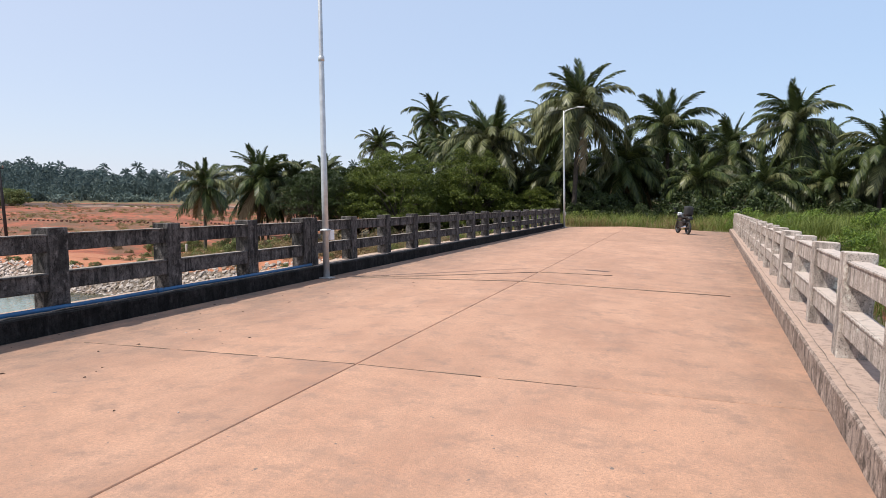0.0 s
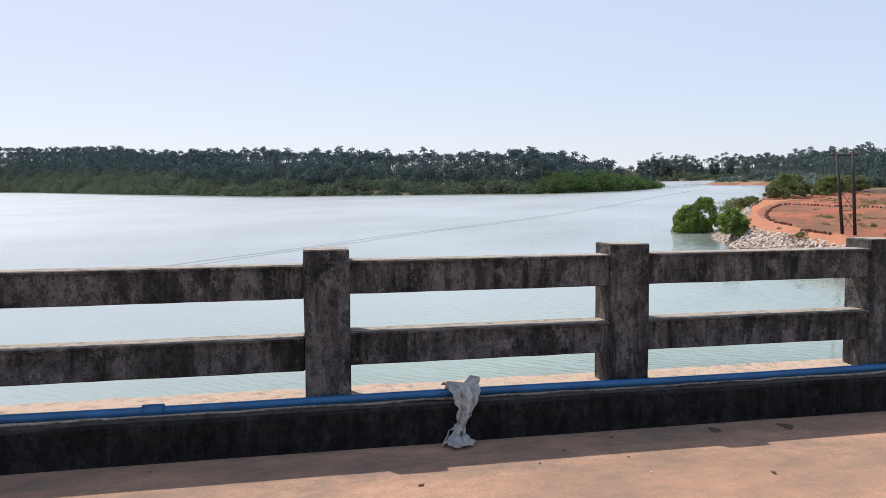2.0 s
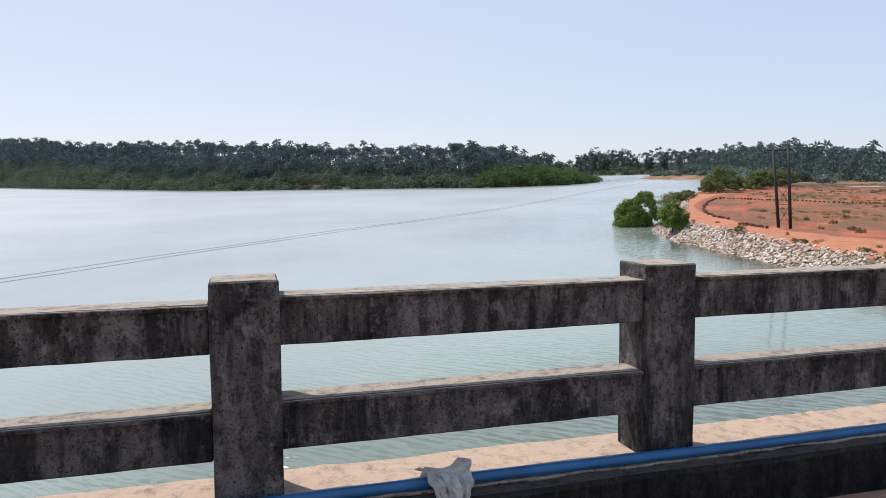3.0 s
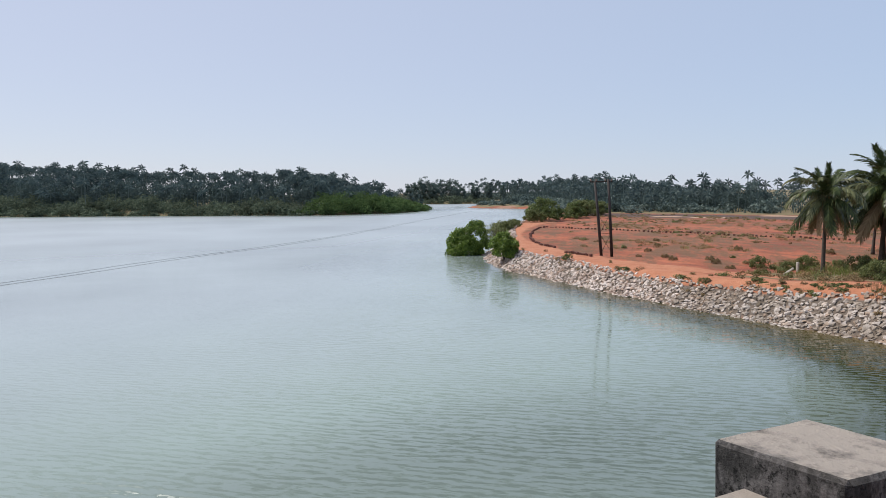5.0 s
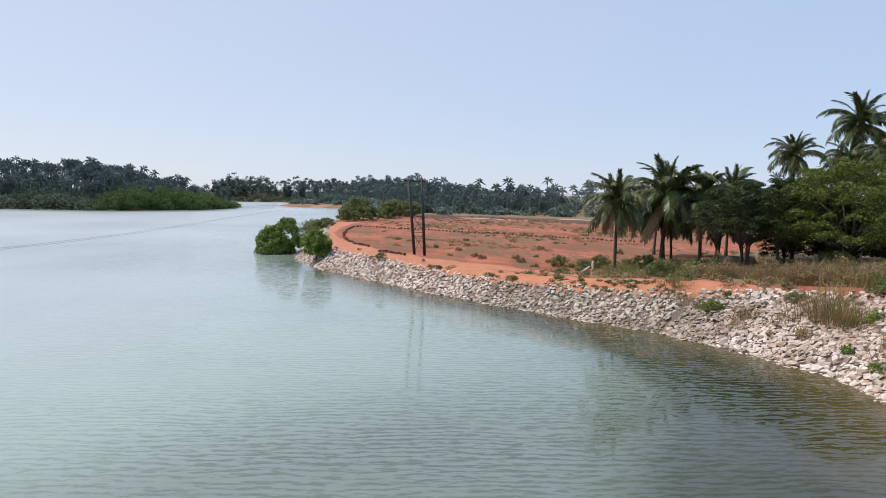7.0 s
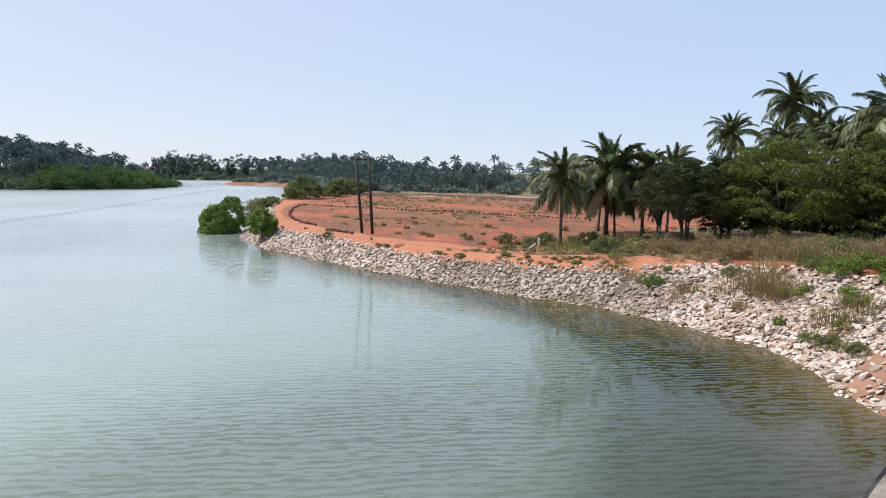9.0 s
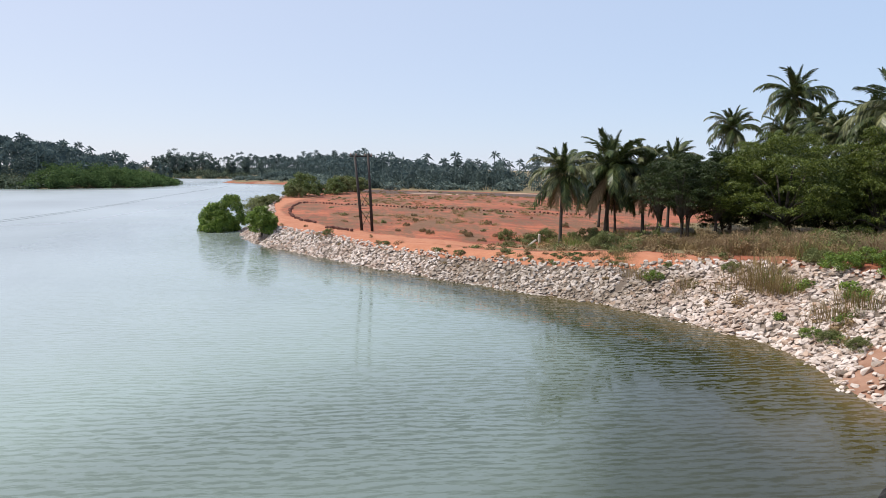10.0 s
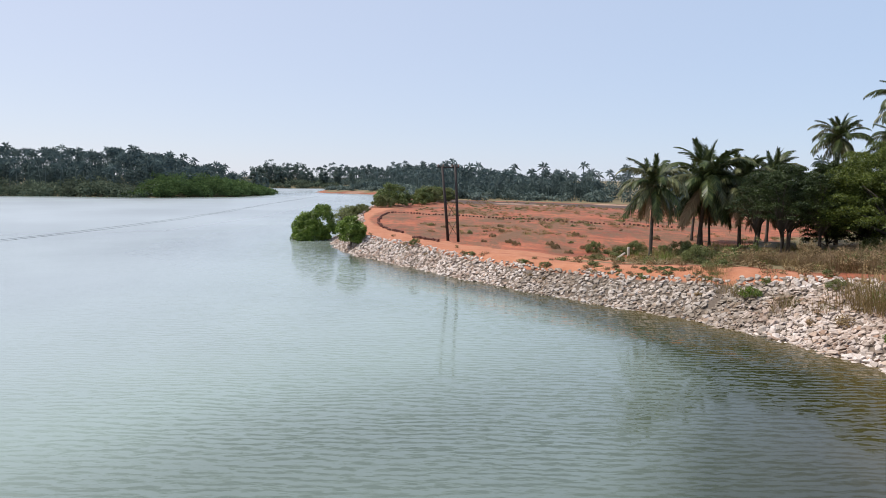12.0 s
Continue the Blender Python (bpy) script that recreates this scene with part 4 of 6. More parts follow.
def spray_meshes(seed, radius, height, base, sprays, per, leaf, mat, stem=0.2, reach=(0.45, 1.0), wide=(0.35, 0.8)):
    """Meshes of a tree whose leaves lie in flat sprays, layer over layer, under a dome: its trunk with limbs, and its crown."""
    rng = np.random.default_rng(seed)
    pts = []
    while len(pts) < sprays:
        a, t = rng.uniform(0, 2 * np.pi), rng.uniform(0.02, 1.0)
        r = rng.uniform(*reach) ** 0.6
        lump = 1 + 0.16 * math.sin(3 * a + seed) + 0.1 * math.sin(5 * a + 2 * seed)
        pts.append((radius * r * lump * math.cos(a) * math.sqrt(1 - t * t * 0.96), radius * r * lump * math.sin(a) * math.sqrt(1 - t * t * 0.96), base + height * t * (0.55 + 0.45 * r)))
    pts = np.array(pts)
    n = sprays * per
    which = np.repeat(np.arange(sprays), per)
    size = rng.uniform(*wide, sprays)[which]
    p = rng.normal(0, 0.5, (n, 3)) * size[:, None] * np.array([1, 1, 0.2])
    p[:, 2] -= 0.35 * (p[:, 0] ** 2 + p[:, 1] ** 2) / size
    p += pts[which]
    face = rng.normal(0, 0.55, (n, 3)) + np.array([0, 0, 1.0])
    face /= np.linalg.norm(face, axis=1)[:, None]
    a = np.cross(face, rng.normal(size=(n, 3)))
    a /= np.linalg.norm(a, axis=1)[:, None]
    b = np.cross(face, a)
    s = leaf * rng.uniform(0.6, 1.35, n)[:, None]
    v = np.stack([p - a * s, p - b * s * 0.42 + face * s * 0.1, p + a * s, p + b * s * 0.42 + face * s * 0.1], 1).reshape(-1, 3)
    return limbs_to(pts[::max(1, sprays // 16)], stem, base * 0.75, rng), np_mesh("crown", v, [np.arange(n * 4).reshape(-1, 4)], mat)


def dome_meshes(seed, domes, lumps, lump, count, leaf, mat, stem=0.06, inner=0.2):
    """Meshes of a rounded bush: lumps of leaves over one or more domes (x, y, z, radius, height), on thin stems."""
    rng = np.random.default_rng(seed)
    c = []
    area = np.array([d[3] * d[4] for d in domes])
    for k in rng.choice(len(domes), lumps, p=area / area.sum()):
        x, y, z, r, h = domes[k]
        n = rng.normal(size=3)
        n /= np.linalg.norm(n)
        n[2] = abs(n[2]) * 1.25 - 0.35
        k = rng.uniform(0.55, 1.0) ** 0.4
        c.append((x + n[0] * r * k, y + n[1] * r * k, max(lump * 0.7, z + n[2] * h * k)))
    c = np.array(c)
    s = rng.uniform(0.6, 1.25, lumps)[:, None] * lump * np.array([1, 1, 0.8])
    v, q = leaf_cloud(c, s, rng, count, leaf, 0.6, 1.1, inner)
    return limbs_to(c[::max(1, lumps // 14)], stem, 0.5, rng), np_mesh("crown", v, [q], mat)


def broad_tree(meshes, x, y, turn, scale, label, name="broadleaf_tree", category="tree", group="broadleaf trees"):
    gz = float(terrain(np.array([x]), np.array([y]))[0][0]) - 0.1
    thing = tagged(empty(name, pose(x, y, gz, 0, 0, turn) @ Matrix.Diagonal((*scale, 1))), label, category, group)
    adopt(new("trunk", meshes[0]), thing)
    adopt(new("crown", meshes[1]), thing)
    return thing


BROAD = [
    spray_meshes(1, 3.6, 4.8, 1.1, 170, 330, 0.066, LEAF, 0.17),
    spray_meshes(2, 3.0, 5.0, 0.7, 140, 230, 0.072, LEAF_DARK, 0.12, (0.2, 1.0), (0.3, 0.7)),
    spray_meshes(3, 5.8, 4.6, 2.0, 330, 320, 0.066, LEAF, 0.26),
    spray_meshes(4, 1.6, 3.0, 2.6, 62, 150, 0.07, LEAF_DARK, 0.075, (0.2, 1.0), (0.22, 0.5)),
]
MANGROVE = [
    dome_meshes(11, [(-0.5, -0.3, 1.2, 2.0, 2.0), (1.0, 0.6, 1.9, 1.6, 2.2), (-1.4, 0.3, 0.8, 1.3, 1.3), (0.4, 0.2, 0.6, 1.9, 1.0)], 260, 0.4, 21000, 0.12, LEAF_MANGROVE, 0.09),
    dome_meshes(12, [(0, 0, 1.75, 1.3, 1.35), (0.25, 0.1, 1.2, 1.15, 1.0)], 120, 0.34, 9000, 0.11, LEAF_MANGROVE, 0.07),
]
BUSH = [
    dome_meshes(13, [(0, 0, 1.5, 2.3, 2.3), (1.9, 0.3, 1.1, 1.5, 1.7), (-1.8, -0.2, 0.9, 1.5, 1.4)], 120, 0.42, 8000, 0.12, LEAF_OLIVE),
    dome_meshes(14, [(0, 0, 1.2, 1.9, 1.9), (1.4, -0.4, 1.4, 1.4, 1.9)], 90, 0.4, 6000, 0.12, WEED),
]
SPARSE = spray_meshes(19, 1.7, 2.0, 0.5, 46, 16, 0.11, WEED, 0.07)
SHRUB = [dome_meshes(s, [(0, 0, 0.45, 1.2, 0.8), (0.6, 0.3, 0.4, 0.8, 0.6)], 46, 0.24, 3600, 0.06, m, 0.03) for s, m in ((21, LEAF), (22, LEAF_MANGROVE), (23, WEED), (24, LEAF_DARK), (25, WEED_BROWN))]


def build_near_trees():
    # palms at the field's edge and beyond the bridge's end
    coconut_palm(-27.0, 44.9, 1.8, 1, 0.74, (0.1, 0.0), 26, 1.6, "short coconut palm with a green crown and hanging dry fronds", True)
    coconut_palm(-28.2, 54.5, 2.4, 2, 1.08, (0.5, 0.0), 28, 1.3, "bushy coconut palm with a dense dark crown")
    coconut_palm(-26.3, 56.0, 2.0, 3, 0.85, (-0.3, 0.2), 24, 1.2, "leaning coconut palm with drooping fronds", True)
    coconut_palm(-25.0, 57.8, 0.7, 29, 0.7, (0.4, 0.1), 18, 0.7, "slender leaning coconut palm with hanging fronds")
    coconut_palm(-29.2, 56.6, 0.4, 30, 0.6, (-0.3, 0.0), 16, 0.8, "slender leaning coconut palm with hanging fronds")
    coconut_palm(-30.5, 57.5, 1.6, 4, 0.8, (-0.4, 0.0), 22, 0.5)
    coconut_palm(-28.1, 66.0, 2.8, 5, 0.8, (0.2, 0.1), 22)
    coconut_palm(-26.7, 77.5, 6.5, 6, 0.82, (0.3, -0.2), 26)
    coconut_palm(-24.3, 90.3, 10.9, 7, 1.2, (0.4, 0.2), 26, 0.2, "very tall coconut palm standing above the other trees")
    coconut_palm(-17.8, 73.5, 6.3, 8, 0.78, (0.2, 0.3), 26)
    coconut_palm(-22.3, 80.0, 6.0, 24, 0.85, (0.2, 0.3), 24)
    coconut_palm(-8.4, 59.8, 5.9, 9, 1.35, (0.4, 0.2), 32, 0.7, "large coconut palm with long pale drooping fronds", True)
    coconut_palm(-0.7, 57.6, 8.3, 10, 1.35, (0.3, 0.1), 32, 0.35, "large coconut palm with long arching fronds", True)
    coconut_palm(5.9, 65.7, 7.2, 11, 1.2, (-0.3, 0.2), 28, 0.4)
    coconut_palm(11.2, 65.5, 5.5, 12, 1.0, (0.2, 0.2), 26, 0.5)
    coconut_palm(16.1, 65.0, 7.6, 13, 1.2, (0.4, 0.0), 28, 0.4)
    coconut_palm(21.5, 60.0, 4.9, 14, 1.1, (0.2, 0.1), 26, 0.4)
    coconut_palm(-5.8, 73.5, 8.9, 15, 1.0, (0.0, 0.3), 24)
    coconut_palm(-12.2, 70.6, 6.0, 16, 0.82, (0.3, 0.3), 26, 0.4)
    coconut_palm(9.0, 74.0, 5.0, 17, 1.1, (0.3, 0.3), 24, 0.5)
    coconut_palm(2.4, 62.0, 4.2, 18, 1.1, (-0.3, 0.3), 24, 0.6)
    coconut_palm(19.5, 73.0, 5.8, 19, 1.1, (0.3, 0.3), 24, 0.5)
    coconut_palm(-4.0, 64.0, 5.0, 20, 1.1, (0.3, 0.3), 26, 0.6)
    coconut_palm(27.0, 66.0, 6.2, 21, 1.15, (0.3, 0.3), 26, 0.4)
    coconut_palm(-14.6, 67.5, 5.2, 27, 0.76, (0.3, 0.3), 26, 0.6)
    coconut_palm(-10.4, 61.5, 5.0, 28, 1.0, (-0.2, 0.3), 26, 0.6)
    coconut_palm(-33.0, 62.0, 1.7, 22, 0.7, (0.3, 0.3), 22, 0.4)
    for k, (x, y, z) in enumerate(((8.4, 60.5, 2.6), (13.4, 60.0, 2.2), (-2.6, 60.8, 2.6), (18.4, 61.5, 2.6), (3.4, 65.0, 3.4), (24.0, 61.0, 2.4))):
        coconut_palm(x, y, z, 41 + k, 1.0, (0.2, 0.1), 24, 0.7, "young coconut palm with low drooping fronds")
    # broadleaf trees between the palms and the bank
    rows = [
        (3, -21.0, 52.4, 1.15, 1.15), (2, -14.4, 52.6, 1.0, 1.15), (0, -9.0, 55.0, 1.05, 1.3), (0, -17.6, 57.5, 1.1, 1.2), (1, -16.8, 63.0, 1.2, 1.3), (3, -22.6, 55.5, 1.15, 1.2),
        (2, -21.5, 63.0, 0.75, 1.0), (1, -8.0, 63.0, 1.1, 1.1), (1, -12.0, 66.0, 1.2, 1.2), (2, -6.0, 69.0, 0.9, 0.9), (1, -11.5, 58.5, 1.0, 1.1),
        (1, 3.0, 72.0, 1.3, 1.1), (1, 9.5, 69.0, 1.2, 1.0), (1, 15.0, 72.0, 1.3, 1.1), (1, 22.0, 68.0, 1.3, 1.2), (1, -2.0, 70.0, 1.2, 1.1), (1, 28.0, 60.0, 1.1, 1.1), (0, -4.5, 58.0, 0.7, 0.7),
        (3, -23.4, 58.6, 1.25, 1.15), (1, -18.2, 61.5, 1.1, 1.0), (1, -14.0, 60.5, 1.1, 1.0), (1, -6.0, 60.5, 1.0, 0.9),
        (3, -19.4, 47.6, 1.0, 1.0), (3, -20.0, 50.5, 1.1, 1.1), (3, -21.8, 49.4, 1.0, 1.05), (3, -18.6, 52.0, 1.2, 1.15), (3, -23.6, 53.6, 1.1, 1.1), (1, -20.0, 57.0, 0.9, 1.1), (3, -17.6, 49.0, 1.0, 1.0),
        (1, 6.0, 76.0, 1.4, 1.2), (1, 12.5, 77.0, 1.4, 1.2), (1, -9.0, 76.0, 1.4, 1.2), (1, 0.0, 78.0, 1.4, 1.2), (1, 19.0, 78.0, 1.4, 1.3), (1, 26.0, 74.0, 1.4, 1.3),
    ]
    for k, (kind, x, y, w, h) in enumerate(rows):
        broad_tree(BROAD[kind], x, y, k * 67, (w, w, h), "slender broadleaf tree with a thin dark trunk" if kind == 3 else "leafy dark green broadleaf tree" if kind == 1 else "spreading green broadleaf tree with dense leaves")
    # mangroves standing in the water by the point
    broad_tree(MANGROVE[0], -67.6, 42.4, 40, (0.9, 0.9, 1.14), "round mangrove bush with glossy leaves standing in shallow water", "mangrove_bush", "bush", "mangrove bushes")
    broad_tree(MANGROVE[1], -54.9, 38.75, 80, (1.0, 1.0, 1.0), "small mangrove bush at the foot of the stones", "mangrove_bush", "bush", "mangrove bushes")
    for k, (x, y, w, h) in enumerate(((-84.0, 57.4, 0.95, 1.25), (-86.5, 58.6, 1.0, 1.1))):
        broad_tree(SPARSE, x, y, k * 70, (w, w, h), "thin half-bare shrub with grey twigs", "bare_shrub", "shrub", "thin shrubs by the track")
    for k, (kind, x, y, w, h) in enumerate((
        (1, -89.6, 62.0, 0.9, 0.75), (1, -93.5, 65.5, 0.9, 0.7), (1, -97.0, 69.0, 0.85, 0.6), (0, -106.5, 83.0, 1.25, 1.25), (0, -110, 87.5, 1.1, 1.1), (1, -103.5, 79.5, 0.9, 0.8),
        (0, -113, 96, 1.0, 1.0), (1, -117.5, 100.5, 1.3, 1.25), (1, -121, 108, 1.4, 1.1), (0, -126, 112, 1.1, 1.0))):
        broad_tree(BUSH[kind], x, y, k * 50 + 20, (w, w, h), "olive green bush beside the red earth track", "bush", "bush", "bushes by the track")


build_near_trees()


def scatter_shrubs():
    rng = random.Random(8)
    spots = [(-12.2, 37.2, 0.5, 2), (-7.2, 31.4, 0.36, 1), (-6.3, 30.6, 0.4, 2), (-5.2, 29.8, 0.4, 2), (-8.6, 38.0, 0.6, 2), (-7.4, 36.8, 0.7, 1), (-6.4, 37.6, 0.8, 1), (-6.2, 34.2, 0.5, 1), (-21.0, 40.4, 0.8, 2), (-15.9, 36.2, 0.4, 1), (-29.6, 36.6, 0.35, 2), (-37, 37.0, 0.35, 2),
             (-45, 38.4, 0.4, 2), (-30.5, 46.0, 0.6, 2), (-24.5, 47, 0.5, 4), (-10.5, 46.5, 1.0, 0), (-8.0, 44.0, 0.9, 1), (-14.5, 50, 1.0, 2), (-6.0, 47.0, 1.0, 0), (-5.0, 40.0, 0.8, 1), (-4.6, 35.5, 0.75, 1),
             (-19, 48, 0.5, 4), (-9.5, 50, 1.1, 0), (10.8, 47.5, 0.8, 1), (12.6, 44, 0.9, 1), (12, 40, 0.9, 1), (13.5, 48, 1.0, 1), (16, 52, 1.2, 1), (20, 55, 1.3, 3), (-3.6, 48, 1.1, 1), (-2.4, 50.5, 1.1, 0), (0.5, 53, 1.0, 0),
             (-1.8, 46.5, 0.8, 1), (4.5, 55, 0.9, 3), (8.2, 56, 1.0, 3), (11.5, 54, 1.2, 1), (24, 50, 1.5, 1), (18, 46, 1.2, 1), (15.5, 40.5, 1.1, 1), (14.5, 35, 1.1, 1), (13.0, 30, 1.0, 1)]
    spots += [(-43.2, 44.6, 0.32, 4), (-41.5, 46.0, 0.36, 4), (-39.8, 45.0, 0.40, 4), (-38.2, 47.5, 0.43, 4), (-36.4, 46.0, 0.40, 4), (-34.6, 47.4, 0.43, 4), (-33.8, 44.4, 0.40, 4), (-32.2, 45.6, 0.6, 2),
              (-30.9, 44.0, 0.36, 4), (-29.4, 46.8, 0.8, 2), (-28.4, 48.6, 0.6, 2), (-25.6, 46.4, 0.8, 2), (-24.2, 48.2, 0.6, 4), (-26.6, 47.6, 0.5, 4), (-22.6, 46.0, 0.50, 4), (-21.2, 44.4, 0.50, 4), (-46.5, 49.0, 0.36, 4), (-51.0, 55.0, 0.43, 4), (-43.0, 57.0, 0.43, 4), (-57.0, 61.0, 0.43, 4), (-36.0, 60.0, 0.50, 4)]
    for k in range(26):
        spots.append((rng.uniform(-7, 30), rng.uniform(57, 67), rng.uniform(1.4, 2.2), 3))
    for x, y, s, kind in spots:
        s *= 0.76 if kind == 4 else 1.0
        broad_tree(SHRUB[kind], x, y, rng.uniform(0, 360), (s, s, s * rng.uniform(0.9, 1.4)), "low dry brown shrub in the red field" if kind == 4 else "low green shrub on the bank", "shrub", "shrub", "shrubs on the bank")


scatter_shrubs()


def grass_mesh(name, spots, mat, rng, blades, tall, spread):
    """Tufts of curved blades; spots: x, y and a size."""
    verts, quads, tris = [], [], []
    xs, ys = np.array([s[0] for s in spots]), np.array([s[1] for s in spots])
    zs = terrain(xs, ys)[0]
    V, Q, T = [], [], []
    o = 0
    for (x, y, size), z in zip(spots, zs):
        n = blades
        a = rng.uniform(0, 2 * np.pi, n)
        r = spread * size * np.sqrt(rng.random(n)) * 0.5
        h = tall * size * rng.uniform(0.5, 1.1, n)
        lean = rng.uniform(0.15, 1.35, n) * h
        b = a + rng.normal(0, 0.6, n)
        w = 0.006 * size + 0.004
        bx, by = x + r * np.cos(a), y + r * np.sin(a)
        sx, sy = -np.sin(b) * w, np.cos(b) * w
        p0 = np.stack([bx - sx, by - sy, np.full(n, z - 0.05)], -1)
        p1 = np.stack([bx + sx, by + sy, np.full(n, z - 0.05)], -1)
        mx, my, mz = bx + np.cos(b) * lean * 0.35, by + np.sin(b) * lean * 0.35, z + h * 0.6
        p2 = np.stack([mx + sx * 0.8, my + sy * 0.8, mz], -1)
        p3 = np.stack([mx - sx * 0.8, my - sy * 0.8, mz], -1)
        p4 = np.stack([bx + np.cos(b) * lean, by + np.sin(b) * lean, z + h], -1)
        V.append(np.stack([p0, p1, p2, p3, p4], 1).reshape(-1, 3))
        base = o + np.arange(n)[:, None] * 5
        Q.append(base + np.array([0, 1, 2, 3]))
        T.append(base + np.array([3, 2, 4]))
        o += n * 5
    return np_mesh(name, np.concatenate(V), [np.concatenate(Q), np.concatenate(T)], mat)


def build_grass():
    rng = np.random.default_rng(31)
    dry, green = [], []

    def clear(x, y):
        return float(terrain(np.array([x]), np.array([y]))[1][0]) > 7.6

    for k in range(300):
        x, y = rng.uniform(-30, -2), rng.uniform(37, 60)
        if not clear(x, y):
            continue
        (dry if rng.random() < 0.5 else green).append((x, y, rng.uniform(0.4, 1.0)))
    for k in range(190):
        x, y = rng.uniform(-14, -1.5), rng.uniform(33, 54)
        if not clear(x, y):
            continue
        (dry if rng.random() < 0.45 else green).append((x, y, rng.uniform(0.6, 1.25)))
    for x, y, s in ((-10.6, 36.0, 1.5), (-10.2, 35.6, 1.4), (-9.4, 35.4, 1.2), (-10.9, 36.6, 1.3), (-6.6, 32.8, 1.1), (-6.1, 33.6, 1.2), (-14.0, 35.6, 0.8), (-17, 36.4, 0.8), (-18.6, 37.2, 0.8), (-12.4, 35.4, 0.6)):
        for k in range(4):
            dry.append((x + rng.normal(0, 0.3), y + rng.normal(0, 0.3), s))
        green.append((x + 0.4, y, s * 0.7))
    for k in range(330):
        x, y = rng.uniform(-1.5, 12), rng.uniform(46.5, 60)
        (green if rng.random() < 0.75 else dry).append((x, y, rng.uniform(0.6, 1.3)))
    for k in range(500):
        x, y = rng.uniform(11.2, 24), rng.uniform(24, 60)
        green.append((x, y, rng.uniform(1.0, 1.9)))
    for k in range(1500):
        x, y = rng.uniform(-120, -28), rng.uniform(42, 120)
        if math.sin(x * 0.21 + 0.6 * math.sin(y * 0.3)) + math.sin(y * 0.33 + x * 0.08) < 0.2:
            continue
        if float(polygon_distance(np.array([x]), np.array([y]), RIVER)[0][0]) > 10.5:
            (dry if rng.random() < 0.92 else green).append((x, y, rng.uniform(0.25, 0.6)))
    seedy = []
    for k in range(190):
        x, y = rng.uniform(-19, -3), rng.uniform(36, 50)
        d = float(terrain(np.array([x]), np.array([y]))[1][0])
        if 7.6 < d < 13 and not (-17 < x < -14.5 and d < 9):
            seedy.append((x, y, rng.uniform(0.55, 1.0) * (0.65 if x < -14 else 1.0)))
    tagged(new("seed_grass", grass_mesh("seed_grass", seedy, SEED_GRASS, rng, 130, 1.45, 1.8)), "tall pinkish brown grass in seed above the stones", "grass", kind="stuff")
    tagged(new("dry_grass", grass_mesh("dry_grass", dry, DRY_GRASS, rng, 70, 0.62, 1.7)), "tufts of dry straw-coloured grass on the bank", "grass", kind="stuff")
    tagged(new("green_grass", grass_mesh("green_grass", green, GREEN_GRASS, rng, 55, 0.75, 1.5)), "tall green grass beside the bridge", "grass", kind="stuff")


build_grass()

# ---- far groves ----


def far_palms(name, spots, mat, seed, label):
    """A grove of small palms in one mesh; spots: x, y, height, crown radius."""
    rng = np.random.default_rng(seed)
    V, Q, o = [], [], 0
    zs = terrain(np.array([s[0] for s in spots]), np.array([s[1] for s in spots]))[0]
    for (x, y, h, r), z in zip(spots, zs):
        n = 15
        a = np.arange(n) * 2.4 + rng.uniform(0, 6)
        up = np.radians(np.linspace(82, -32, n) + rng.normal(0, 8, n))
        cx, cy, cz = x + rng.normal(0, 0.6), y + rng.normal(0, 0.6), z + h
        d = np.stack([np.cos(a) * np.cos(up), np.sin(a) * np.cos(up), np.sin(up)], -1)
        side = np.stack([-np.sin(a), np.cos(a), np.zeros(n)], -1)
        L = (r * rng.uniform(0.85, 1.15, n))[:, None]
        heart = np.array([cx, cy, cz])
        m = heart + d * L * 0.55 + np.array([0, 0, 0.05])
        tip = heart + d * L + np.array([0, 0, -0.35]) * L
        w = 0.1 * r
        low = np.array([0, 0, -0.22 * r])
        v = np.stack([heart + side * 0.1, m + side * w + low, tip, m, m - side * w + low, heart - side * 0.1], 1)
        V.append(v.reshape(-1, 3))
        base = o + np.arange(n)[:, None] * 6
        Q.append(base + np.array([0, 1, 2, 3]))
        Q.append(base + np.array([5, 3, 2, 4]))
        o += n * 6
        t = 0.14
        tv = np.array([(x - t, y, z - 0.3), (x + t, y, z - 0.3), (cx + t * 0.7, cy, cz), (cx - t * 0.7, cy, cz), (x, y - t, z - 0.3), (x, y + t, z - 0.3), (cx, cy + t * 0.7, cz), (cx, cy - t * 0.7, cz)])
        V.append(tv)
        Q.append(np.array([[o, o + 1, o + 2, o + 3], [o + 4, o + 5, o + 6, o + 7]]))
        o += 8
    tagged(new(name, np_mesh(name, np.concatenate(V), [np.concatenate(Q)], mat)), label, "palm grove", kind="stuff")


def far_bushes(name, spots, mat, seed, leaf, count, label, category="bushes", lobes=14, small=0.3, large=0.52):
    rng = np.random.default_rng(seed)
    zs = terrain(np.array([s[0] for s in spots]), np.array([s[1] for s in spots]))[0]
    clouds = []
    for (x, y, r, h), z in zip(spots, zs):
        c, s = crown_lobes(rng, lobes, r, h, 0.0, 0.8, small, large)
        c = c + np.array([x, y, max(z, WATER) - 0.1])
        clouds.append(leaf_cloud(c, s, rng, int(count * r / 3.0), leaf, 0.5, 1.3))
    v, q = merge(clouds)
    tagged(new(name, np_mesh(name, v, [q], mat)), label, category, kind="stuff")


def along(line, step):
    """Points and inward normals along a polyline."""
    out = []
    for (ax, ay), (bx, by) in zip(line, line[1:]):
        d = math.hypot(bx - ax, by - ay)
        for k in range(max(1, int(d / step))):
            t = k * step / d
            out.append((ax + (bx - ax) * t, ay + (by - ay) * t, (by - ay) / d, -(bx - ax) / d))
    return out


